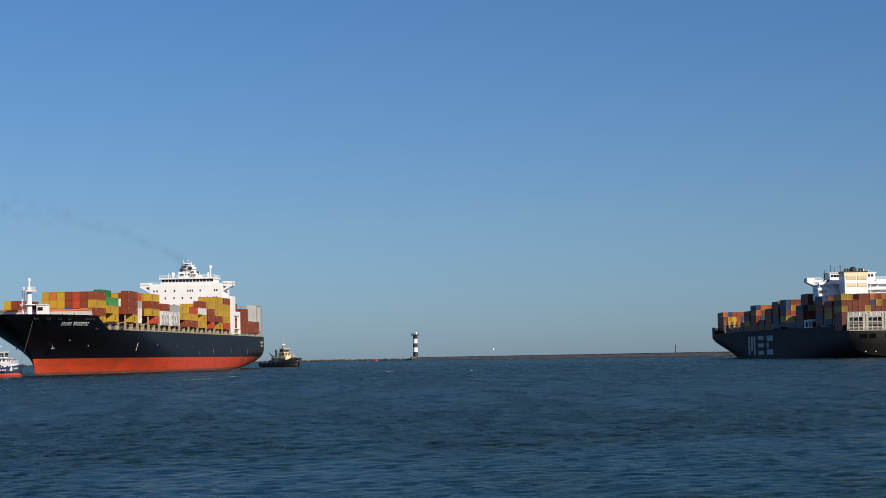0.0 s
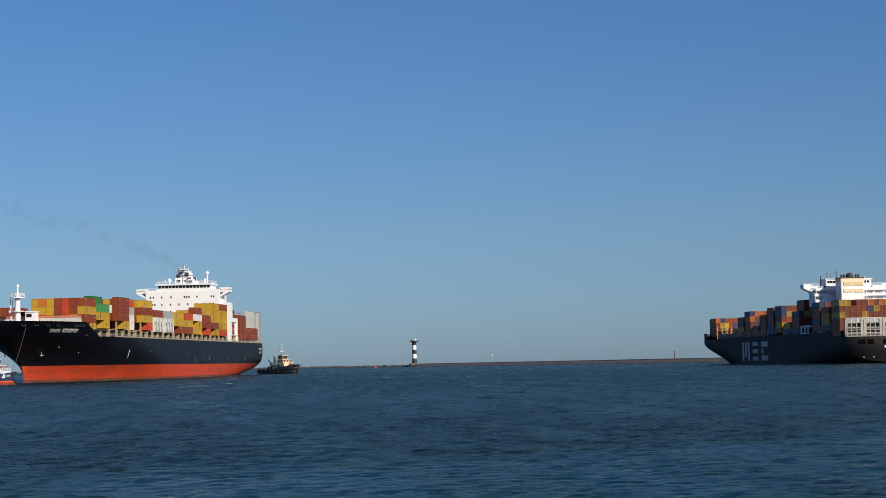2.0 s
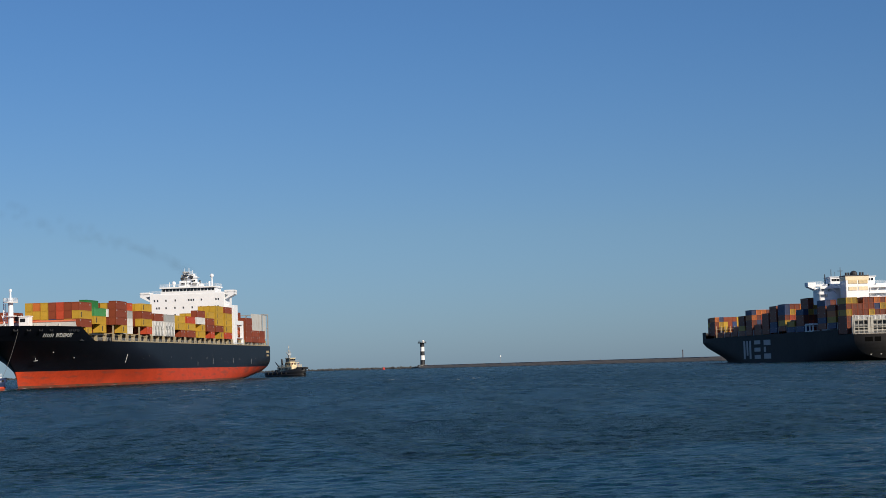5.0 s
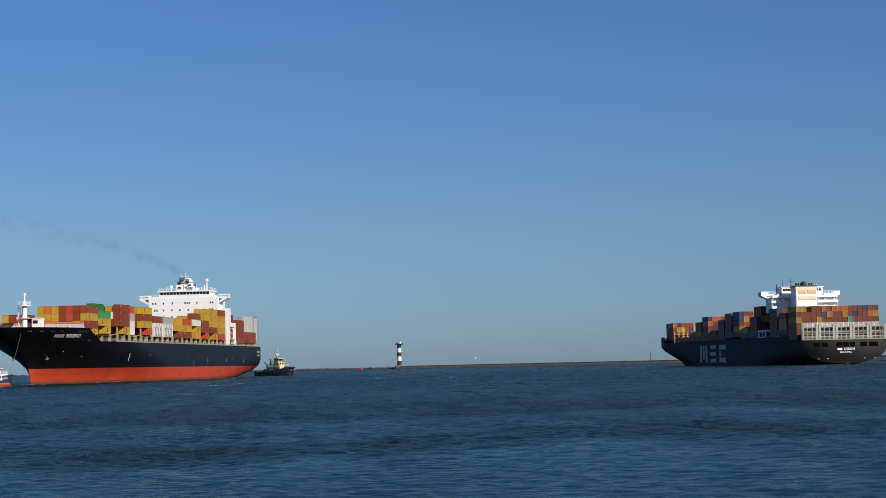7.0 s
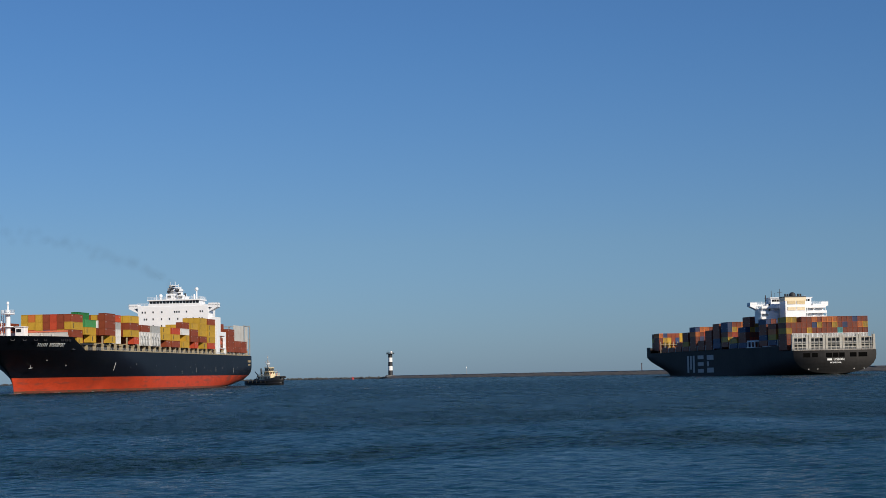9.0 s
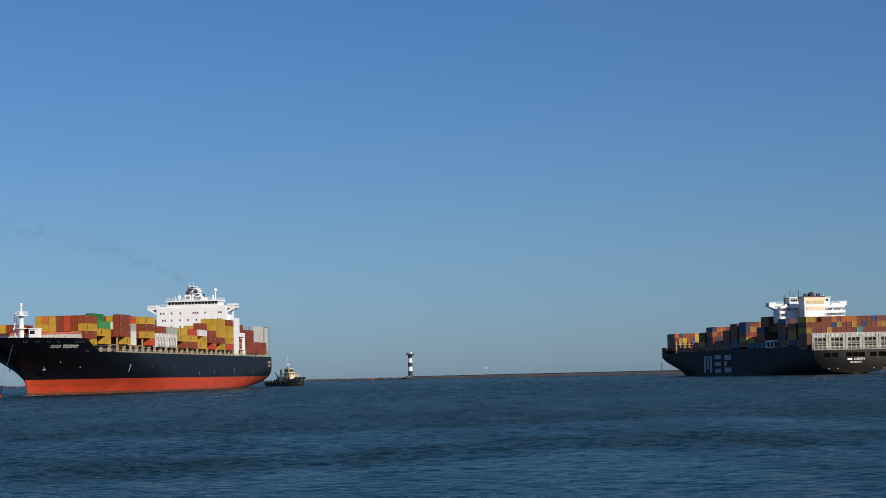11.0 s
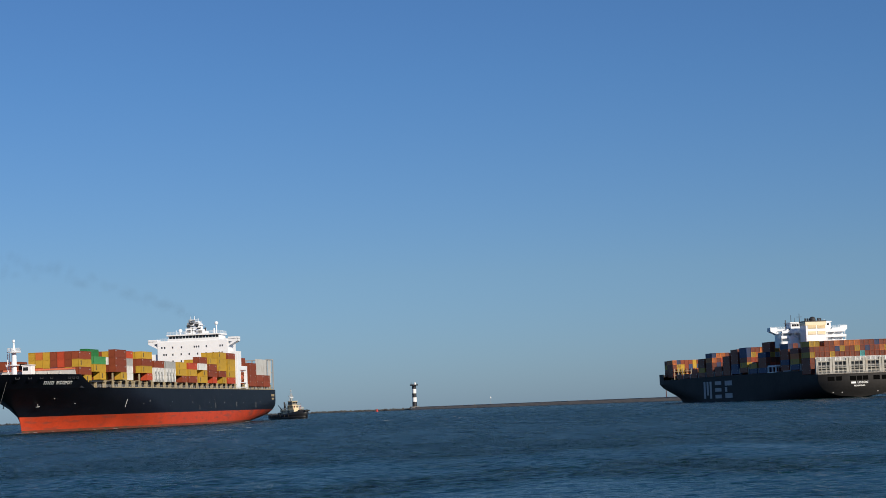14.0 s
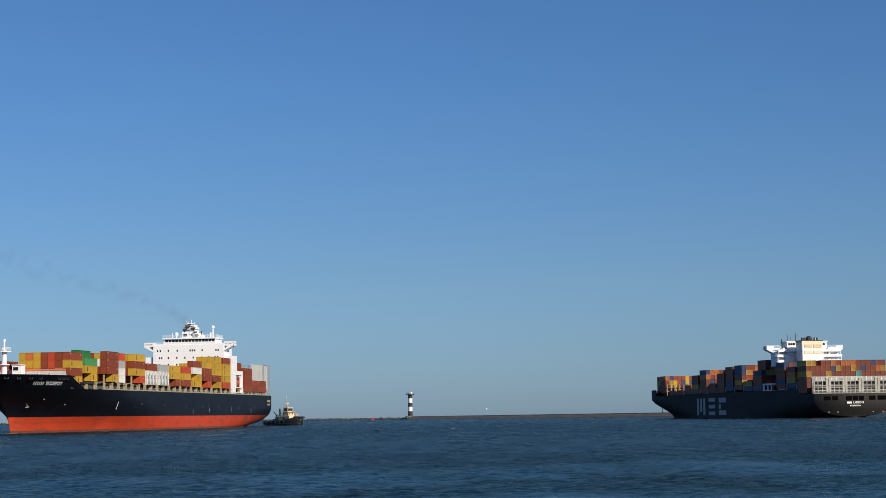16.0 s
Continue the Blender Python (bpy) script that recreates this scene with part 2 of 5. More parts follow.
def empty(name, label, category, group=""):
    return tagged(new(name), label, category, group)


def box(bm, x0, x1, y0, y1, z0, z1, mat=0):
    v = [bm.verts.new(c) for c in ((x0, y0, z0), (x1, y0, z0), (x1, y1, z0), (x0, y1, z0), (x0, y0, z1), (x1, y0, z1), (x1, y1, z1), (x0, y1, z1))]
    for q in ((0, 3, 2, 1), (4, 5, 6, 7), (0, 1, 5, 4), (1, 2, 6, 5), (2, 3, 7, 6), (3, 0, 4, 7)):
        bm.faces.new([v[i] for i in q]).material_index = mat
    return bm


def boxes(*list_of, bevel=0.0):
    bm = bmesh.new()
    for b in list_of:
        box(bm, *b)
    if bevel:
        bmesh.ops.bevel(bm, geom=list(bm.edges), offset=bevel, segments=1, affect="EDGES")
    return bm


def tube(bm, a, b, r0, r1=None, sides=10, mat=0):
    """A round bar from a to b."""
    r1 = r0 if r1 is None else r1
    a, b = Vector(a), Vector(b)
    d = (b - a).normalized()
    e = d.orthogonal().normalized()
    f = d.cross(e)
    rings = []
    for c, r in ((a, r0), (b, r1)):
        rings.append([bm.verts.new(c + (e * math.cos(2 * math.pi * i / sides) + f * math.sin(2 * math.pi * i / sides)) * r) for i in range(sides)])
    for i in range(sides):
        j = (i + 1) % sides
        bm.faces.new((rings[0][i], rings[0][j], rings[1][j], rings[1][i])).material_index = mat
    bm.faces.new(rings[0][::-1]).material_index = mat
    bm.faces.new(rings[1]).material_index = mat
    return bm


def prism(bm, outline, axis, lo, hi, mat=0):
    """A plate: the outline, points of the two other axes, drawn out along axis from lo to hi."""
    def at(p, h):
        c = list(p)
        c.insert(axis, h)
        return c
    a = [bm.verts.new(at(p, lo)) for p in outline]
    b = [bm.verts.new(at(p, hi)) for p in outline]
    k = len(outline)
    for i in range(k):
        j = (i + 1) % k
        bm.faces.new((a[i], a[j], b[j], b[i])).material_index = mat
    bm.faces.new(a[::-1]).material_index = mat
    bm.faces.new(b).material_index = mat
    bmesh.ops.recalc_face_normals(bm, faces=list(bm.faces))
    return bm


def ball(bm, c, r, squash=1.0, seg=10):
    m = Matrix.Translation(c) @ Matrix.Diagonal((r, r, r * squash, 1))
    bmesh.ops.create_uvsphere(bm, u_segments=seg, v_segments=seg // 2 + 1, radius=1.0, matrix=m)
    return bm


def lettering(text, size, m, mat, parent, name="lettering", thick=0.03, spread=1.0):
    """Raised letters in the built-in font as a mesh part; m: the pose of the middle of the text."""
    cu = bpy.data.curves.new(name, "FONT")
    cu.body, cu.size, cu.extrude, cu.align_x, cu.align_y, cu.space_character = text, size, thick, "CENTER", "CENTER", spread
    cu.offset = 0.022 * size
    tmp = bpy.data.objects.new(name, cu)
    scene.collection.objects.link(tmp)
    bpy.context.view_layer.update()
    me = bpy.data.meshes.new_from_object(tmp.evaluated_get(bpy.context.evaluated_depsgraph_get()))
    bpy.data.objects.remove(tmp)
    me.materials.clear()
    me.materials.append(mat)
    ob = new(name, me)
    ob.parent = parent
    ob.matrix_basis = m
    return ob


def hull_lettering(text, size, s0, w0, form, mat, parent, name="name_lettering"):
    """Lettering bent on to the port plating of a hull, its middle at s0, w0."""
    if isinstance(text, str):
        ob = lettering(text, size, Matrix(), mat, parent, name, 0.04, 1.05)
    else:
        ob = part(name, text, mat, parent)
    for v in ob.data.vertices:
        v.co.x += .2 * v.co.y
    a, b = hull_point(s0 + .004, w0, form), hull_point(s0 - .004, w0, form)
    per = (a - b).length / .008
    for v in ob.data.vertices:
        s, w = s0 - v.co.x / per, w0 + v.co.y
        p = hull_point(s, w, form)
        along_s = hull_point(s - .002, w, form) - hull_point(s + .002, w, form)
        up = hull_point(s, w + .3, form) - hull_point(s, w - .3, form)
        nz = along_s.cross(up).normalized()
        if nz.y < 0:
            nz = -nz
        v.co = p + nz * (.1 + v.co.z)
    return ob


def rail(bm, pts, height=1.1, gap=2.0, r=0.035):
    """A ship's railing along pts: stanchions and three bars."""
    for a, b in zip(pts, pts[1:]):
        a, b = Vector(a), Vector(b)
        k = max(1, round((b - a).length / gap))
        for i in range(k + 1):
            c = a.lerp(b, i / k)
            tube(bm, c, c + Vector((0, 0, height)), r, sides=4)
        for h in (0.4, 0.75, height):
            tube(bm, a + Vector((0, 0, h)), b + Vector((0, 0, h)), r, sides=4)
    return bm


# ======== water and shore ========
def build_water():
    """One sheet to the horizon, waved near the shore; rows widen with the distance."""
    rng = np.random.default_rng(3)
    r = np.concatenate([np.linspace(-900, 0, 10), np.linspace(4, 28, 12), np.geomspace(30, 900, 1250), np.geomspace(920, 9000, 40)])
    edge = np.array([1.15, 1.5, 2.2, 3.5, 6])
    s = np.concatenate([-edge[::-1], np.linspace(-1, 1, 430), edge])
    cols = len(s)
    half = 30 + np.abs(r) * 0.34
    half[r < 0] = 400
    X = s[None, :] * half[:, None]
    Y = np.repeat(r[:, None], cols, 1)
    Z = np.zeros_like(X)
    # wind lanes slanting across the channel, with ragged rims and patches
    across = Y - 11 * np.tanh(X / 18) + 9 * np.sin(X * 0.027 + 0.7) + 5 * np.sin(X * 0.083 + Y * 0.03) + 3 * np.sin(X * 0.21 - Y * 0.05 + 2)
    # light and dark lanes set by distance; they also tone the base colour
    wind_tone = np.interp(across, (-900, 82, 91, 101, 107, 128, 138, 174, 186, 270, 310, 420, 900), (.1, .1, .9, .9, .45, .45, 1, 1, .85, .82, .95, 1, 1))
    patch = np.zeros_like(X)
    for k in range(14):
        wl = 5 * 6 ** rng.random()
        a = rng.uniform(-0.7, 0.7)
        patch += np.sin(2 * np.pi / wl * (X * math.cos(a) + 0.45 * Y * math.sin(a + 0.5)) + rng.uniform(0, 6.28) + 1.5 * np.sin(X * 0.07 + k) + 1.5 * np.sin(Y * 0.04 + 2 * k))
    wind_tone = np.clip(wind_tone + 0.045 * patch, 0, 1)
    for _ in range(60):
        wl = 0.34 * 4.0 ** rng.random()
        a = rng.normal(0.45, 0.6)
        ph = rng.uniform(0, 6.28)
        warp = 2.5 * np.sin(X * 0.021 + ph) + 1.8 * np.sin(Y * 0.034 + 2 * ph)
        Z += 0.0036 * wl ** 0.8 * np.sin(2 * np.pi / wl * (X * math.sin(a) + Y * math.cos(a)) + ph + warp)
    for _ in range(24):                                   # longer wind waves
        wl = 0.7 * 2.6 ** rng.random()
        a = rng.normal(0.3, 0.7)
        ph = rng.uniform(0, 6.28)
        warp = 1.6 * np.sin(X * 0.09 + ph) + 1.4 * np.sin(Y * 0.08 + 2 * ph)
        Z += 0.0030 * wl * np.sin(2 * np.pi / wl * (X * math.sin(a) + Y * math.cos(a)) + ph + warp)
    gust = 0.56 + 0.52 * wind_tone
    Z *= gust * np.clip((Y + 2) / 8, 0, 1) * np.clip(1.15 - Y / 420, 0, 1)
    step = np.gradient(r)[:, None]
    chop = rng.normal(0, 1, X.shape)                       # short chop, steeper than the swell
    chop[:, 1:-1] = (chop[:, :-2] + chop[:, 1:-1] + chop[:, 2:]) / 1.8
    Z += chop * 0.04 * np.clip(step, 0, 3) * np.clip((Y - 25) / 60, 0, 1) * np.clip(1.6 - Y / 800, 0, 1) * gust
    co = np.stack([X, Y, Z], -1).reshape(-1, 3)
    i = np.arange((len(r) - 1) * (cols - 1))
    q = i // (cols - 1) * cols + i % (cols - 1)
    faces = np.stack([q, q + 1, q + cols + 1, q + cols], 1)
    me = bpy.data.meshes.new("water")
    me.vertices.add(len(co))
    me.vertices.foreach_set("co", co.ravel())
    me.loops.add(faces.size)
    me.loops.foreach_set("vertex_index", faces.ravel().astype(np.int32))
    me.polygons.add(len(faces))
    me.polygons.foreach_set("loop_start", np.arange(0, faces.size, 4, dtype=np.int32))
    me.update(calc_edges=True)
    me.polygons.foreach_set("use_smooth", np.ones(len(faces), bool))
    ripple = me.attributes.new("wind_tone", "FLOAT", "POINT")
    ripple.data.foreach_set("value", wind_tone.ravel().astype(np.float32))
    me.materials.append(WATER)
    return tagged(new("water", me), "dark blue-green choppy sea water of the harbour mouth", "water", kind="structure")


WALL_LINE = [(600, 380), (390, 960), (172, 1560), (5.6, 1980), (-108, 2340)]     # crest of the smooth mole, near to far
ROUGH_LINE = [(-108, 2340), (-190, 2520), (-275, 2720), (-490, 2860), (-860, 3000), (-1500, 3150)]


def along(line, step):
    pts = [Vector((*p, 0)) for p in line]
    for a, b in zip(pts, pts[1:]):
        k = max(1, int((b - a).length / step))
        for i in range(k):
            yield a.lerp(b, i / k), (b - a).normalized()
    yield pts[-1], (pts[-1] - pts[-2]).normalized()


def build_mole():
    """The smooth mole: sloped stone faces, a darker wet foot and a flat concrete crest."""
    rng = random.Random(5)
    profile = [(-13, -2.0), (-9.5, 0.6), (-6.2, 2.0), (-3.2, 3.2), (-2.8, 3.75), (2.8, 3.8), (3.2, 3.2), (9, 0.4), (13, -2.0)]
    mole = empty("mole", "long low harbour mole of dark stone with a concrete crest", "breakwater")
    tagged(mole, kind="structure")
    bm = bmesh.new()
    rows = []
    for c, d in along(WALL_LINE, 7.0):
        nrm = Vector((-d.y, d.x, 0))
        rows.append([bm.verts.new(c + nrm * (-o + rng.uniform(-0.35, 0.35) * (abs(o) > 3)) + Vector((0, 0, z + rng.uniform(-0.22, 0.22) * (abs(o) > 3)))) for o, z in profile])
    for a, b in zip(rows, rows[1:]):
        for i in range(len(profile) - 1):
            f = bm.faces.new((a[i], b[i], b[i + 1], a[i + 1]))
            f.material_index = 1 if 3 <= i <= 5 else 0
    bmesh.ops.recalc_face_normals(bm, faces=list(bm.faces))
    part("bank", bm, [ROCK, CONCRETE], mole)
    bm = bmesh.new()
    for c, d in along(WALL_LINE[1:], 23):
        if rng.random() < 0.4:
            s = rng.uniform(0.2, 0.55)
            box(bm, c.x - s, c.x + s, c.y - s, c.y + s, 3.7, 3.7 + s * 1.2)
    tagged(part("bollards", bm, CONCRETE, mole), kind="stuff")
    return mole


def build_rubble():
    """The rough end of the dam: heaped concrete blocks on a rock core."""
    rng = random.Random(8)
    dam = empty("rubble_dam", "dark dam of heaped concrete blocks and rock", "breakwater")
    tagged(dam, kind="structure")
    bm = bmesh.new()
    rows = []
    for c, d in along(ROUGH_LINE, 14):
        nrm = Vector((-d.y, d.x, 0))
        rows.append([bm.verts.new(c + nrm * o + Vector((0, 0, z + rng.uniform(-0.3, 0.3)))) for o, z in ((-9, -2), (-5, .5), (0, 1.1), (5, .5), (9, -2))])
    for a, b in zip(rows, rows[1:]):
        for i in range(4):
            bm.faces.new((a[i], a[i + 1], b[i + 1], b[i]))
    bmesh.ops.recalc_face_normals(bm, faces=list(bm.faces))
    part("core", bm, BLOCKS, dam)
    bm = bmesh.new()
    for c, d in along(ROUGH_LINE, 3.4):
        nrm = Vector((-d.y, d.x, 0))
        for _ in range(3):
            o = rng.uniform(-8, 8)
            s = rng.uniform(0.55, 1.2)
            p = c + nrm * o + d * rng.uniform(-2, 2)
            z = 1.2 - abs(o) * 0.16 + rng.uniform(-0.3, 0.8)
            m = Matrix.Translation((p.x, p.y, z)) @ Euler((rng.random() * 3, rng.random() * 3, rng.random() * 3)).to_matrix().to_4x4() @ Matrix.Scale(s * 2, 4)
            bmesh.ops.create_cube(bm, size=1.0, matrix=m)
    tagged(part("concrete_blocks", bm, [BLOCKS], dam), kind="stuff")
    return dam


def build_lighthouse(x, y):
    lh = empty("lighthouse", "slender round lighthouse in black and white bands on the mole", "lighthouse")
    bm = bmesh.new()
    tube(bm, (0, 0, 2.5), (0, 0, 4.4), 7.0, 6.0, 20)
    part("footing", bm, CONCRETE, lh)
    levels = [(4.4, 10.4, 1), (10.4, 16.0, 0), (16.0, 21.2, 1), (21.2, 26.8, 0), (26.8, 31.1, 1)]
    for i, (a, b, dark) in enumerate(levels):
        bm = bmesh.new()
        tube(bm, (0, 0, a), (0, 0, b), 2.95 - 0.012 * (a - 4), 2.95 - 0.012 * (b - 4), 28)
        part("band", bm, TOWER_BLACK if dark else TOWER_WHITE, lh, "black painted band" if dark else "white painted band")
    bm = bmesh.new()
    tube(bm, (0, 0, 31.1), (0, 0, 32.0), 5.2, 5.4, 28)
    rail(bm, [(5.1 * math.cos(k * math.pi / 8), 5.1 * math.sin(k * math.pi / 8), 32.0) for k in range(17)], 1.3, 1.6, 0.08)
    part("gallery", bm, TOWER_BLACK, lh, "black gallery with a railing")
    bm = bmesh.new()
    tube(bm, (1.4, 0, 32.0), (1.4, 0, 34.2), 1.5, 1.5, 16)
    ball(bm, (1.4, 0, 34.2), 1.5, 0.6, 14)
    part("lantern", bm, TOWER_WHITE, lh, "white domed lantern")
    bm = bmesh.new()
    tube(bm, (-2.6, 0, 32.0), (-2.6, 0, 36.2), 0.24, 0.16, 6)
    tube(bm, (-3.9, 0, 32.0), (-3.9, 0, 34.8), 0.2, 0.16, 6)
    part("aerial", bm, DARK_STEEL, lh)
    bm = boxes((-0.6, 0.6, -3.06, -2.75, 4.4, 7.0))
    part("door", bm, DARK_STEEL, lh)
    lh.location = (x, y, 0)
    return lh


def build_light_post(x, y):
    ob = empty("harbour_light", "thin mast with a white light housing on the mole", "beacon")
    bm = bmesh.new()
    tube(bm, (0, 0, 3.6), (0, 0, 10.4), 0.16, 0.12, 8)
    part("mast", bm, STEEL_GREY, ob)
    bm = bmesh.new()
    tube(bm, (0, 0, 10.2), (0, 0, 11.5), 0.75, 0.65, 12)
    ball(bm, (0, 0, 11.5), 0.65, 0.6)
    part("light_housing", bm, TOWER_WHITE, ob, "white light housing")
    bm = boxes((-0.8, 0.8, -0.8, 0.8, 3.4, 4.0))
    part("base", bm, CONCRETE, ob)
    ob.location = (x, y, 0)


def build_beacon_pole(x, y):
    ob = empty("beacon_pole", "dark red beacon pole with a lamp on the mole", "beacon")
    bm = bmesh.new()
    tube(bm, (0, 0, 3.6), (0, 0, 9.6), 0.4, 0.34, 10)
    part("pole", bm, POLE_RED, ob)
    bm = bmesh.new()
    tube(bm, (0, 0, 9.6), (0, 0, 10.4), 0.6, 0.5, 10)
    part("lamp_head", bm, DARK_STEEL, ob)
    ob.location = (x, y, 0)


def build_red_mark(x, y):
    ob = empty("channel_mark", "red channel mark standing before the dam", "beacon")
    bm = bmesh.new()
    tube(bm, (0, 0, -0.6), (0, 0, .9), 1.7, 1.6, 14)
    part("float", bm, BEACON_RED, ob)
    bm = bmesh.new()
    tube(bm, (0, 0, .9), (0, 0, 2.2), 1.3, 0.8, 10)
    tube(bm, (0, 0, 2.2), (0, 0, 3.0), 0.8, 0.7, 10)
    part("topmark", bm, BEACON_RED, ob)
    ob.location = (x, y, 0)


water = build_water()
build_mole()
build_rubble()
build_lighthouse(-110.3, 2340)
build_light_post(-11, 2032)
build_beacon_pole(147, 1623)
build_red_mark(-146, 2150)


# ======== container ships ========
def hull_point(s, w, ship):
    """The port side of a hull: s from the transom (0) to the stem (1), w above the water."""
    stem = np.interp(w, ship["stem_w"], ship["stem_u"])
    u = s * stem
    full = ship["half"]
    f = min(1.0, max(0.0, w / ship["flare_w"])) ** 1.35
    s0 = 0.60 + 0.21 * f                       # where the bow starts to narrow
    power = 1.45 + 1.5 * f
    b = full
    if s > s0:
        x = (s - s0) / (1 - s0)
        b = full * max(0.0, 1 - x ** power) ** (0.95 - 0.42 * f)
    # stern: the bottom rises aft
    if u < 70:
        k = 1 - u / 70
        low = -9 + 9.3 * k ** 0.6
        top = 5 + 4.2 * k
        if w < top:
            y = min(1.0, (top - w) / (top - low))
            b *= max(0.0, 1 - y ** 2.3) ** (1 / 2.3)
    return Vector((u, b, w))


S_ROWS = [0, .004, .012, .025, .045, .07, .1, .14, .19, .25, .32, .4, .48, .55, .6, .64, .68, .71, .74, .77, .795, .815, .835, .852, .868, .883, .897, .91, .922, .933, .944, .954, .963, .971, .978, .984, .989, .993, .996, .9985, 1.0]


def hull_band(ship, w_rows, s_rows=S_ROWS, transom=True):
    """A strip of plating round the ship between the heights w_rows."""
    bm = bmesh.new()
    sides = []
    for sign in (1, -1):
        g = []
        for w in w_rows:
            g.append([bm.verts.new((p.x, p.y * sign, p.z)) for p in (hull_point(s, w, ship) for s in s_rows)])
        for a, b in zip(g, g[1:]):
            for i in range(len(s_rows) - 1):
                bm.faces.new((a[i], a[i + 1], b[i + 1], b[i]) if sign < 0 else (a[i], b[i], b[i + 1], a[i + 1]))
        sides.append(g)
    if transom:
        for j in range(len(w_rows) - 1):
            bm.faces.new((sides[0][j][0], sides[1][j][0], sides[1][j + 1][0], sides[0][j + 1][0]))
    bmesh.ops.remove_doubles(bm, verts=list(bm.verts), dist=0.004)
    bmesh.ops.recalc_face_normals(bm, faces=list(bm.faces))
    return bm


def deck_plate(ship, w, s_rows=S_ROWS, inset=0.15):
    bm = bmesh.new()
    a = [bm.verts.new((p.x, max(0, p.y - inset), w)) for p in (hull_point(s, w, ship) for s in s_rows)]
    b = [bm.verts.new((p.x, -max(0, p.y - inset), w)) for p in (hull_point(s, w, ship) for s in s_rows)]
    for i in range(len(s_rows) - 1):
        bm.faces.new((a[i], b[i], b[i + 1], a[i + 1]))
    bmesh.ops.remove_doubles(bm, verts=list(bm.verts), dist=0.004)
    return bm


BOX_L, BOX_W, BOX_H, COL = 12.19, 2.44, 2.59, 2.5
BOX_MESH = {}


def container_mesh(color, length=BOX_L):
    """A container: frame proud of sunk side panels, door bars at the after end; the middle at its foot."""
    if (color, length) in BOX_MESH:
        return BOX_MESH[color, length]
    bm = bmesh.new()
    h, w, e = length / 2, BOX_W / 2, 0.07
    box(bm, -h + .2, h - e, -w + e, w - e, 0.03, BOX_H - 0.03)
    for x in (-h, h - 0.2):
        for y in (-w, w - 0.16):
            box(bm, x, x + 0.2, y, y + 0.16, 0, BOX_H)
    for y in (-w, w - 0.14):
        box(bm, -h + 0.2, h - 0.2, y, y + 0.14, BOX_H - 0.14, BOX_H)
        box(bm, -h + 0.2, h - 0.2, y, y + 0.14, 0, 0.16)
    for x in (-h, h - .2):                         # sill and header of the ends
        box(bm, x, x + .2, -w + .16, w - .16, 0, .16)
        box(bm, x, x + .2, -w + .16, w - .16, BOX_H - .16, BOX_H)
    for y in (-.72, -.36, 0, .36, .72):            # door joint and locking rods at the after end
        box(bm, -h + .12, -h + .2, y - .05, y + .05, .16, BOX_H - .16, 1)
    if color == "yellow":                       # dark upright mark on both long sides
        for y in (-w + e - 0.02, w - e):
            box(bm, h - 2.6, h - 1.9, y, y + 0.02, 0.5, 2.1, 1)
    if color in ("brown", "red", "blue"):       # small pale marks high on the long sides
        for y in (-w + e - 0.02, w - e):
            box(bm, h - 1.5, h - .7, y, y + 0.02, 1.95, 2.3, 2)
            box(bm, -h + 1.0, -h + 1.9, y, y + 0.02, 1.7, 2.0, 2)
    me = bpy.data.meshes.new("container")
    bm.to_mesh(me)
    bm.free()
    me.materials.append(PAINT[color])
    me.materials.append(DARK_STEEL)
    me.materials.append(LETTER_GREY)
    BOX_MESH[color, length] = me
    return me


def set_container(ship_ob, color, u, v, w, length=BOX_L):
    ob = new("container", container_mesh(color, length))
    ob.parent = ship_ob
    ob.location = (u, v, w)
    tagged(ob, WORDS[color] + " steel shipping container")
    return ob


def hidden_stacks(ship_ob, list_of):
    """The boxes deep in the stacks, joined."""
    bm = bmesh.new()
    names = list(PAINT)
    for color, u, v, w in list_of:
        box(bm, u - BOX_L / 2 + .05, u + BOX_L / 2 - .05, v - BOX_W / 2 + .03, v + BOX_W / 2 - .03, w + .02, w + BOX_H - .02, names.index(color))
    tagged(part("inner_containers", bm, [PAINT[c] for c in names], ship_ob), kind="stuff")


def lashing_bridge(ship_ob, u, base, top, half, mat, gap=5.0):
    bm = bmesh.new()
    k = int(2 * half / gap)
    for i in range(k + 1):
        v = -half + 2 * half * i / k
        box(bm, u - .45, u + .45, v - .18, v + .18, base, top)
    z = base + 2.6
    while z <= top + 0.1:
        box(bm, u - .5, u + .5, -half, half, z - .12, z + .12)
        z += 2.6
    part("lashing_bridge", bm, mat, ship_ob)


# ---- the inbound ship: black hull, orange-red boot topping ----
A = dict(stem_w=[-3, 0, 3, 5.2, 8, 11, 14, 17, 19.2], stem_u=[268, 271.5, 272.5, 274, 279, 287, 294.5, 299, 301], half=20.0, flare_w=19.0)


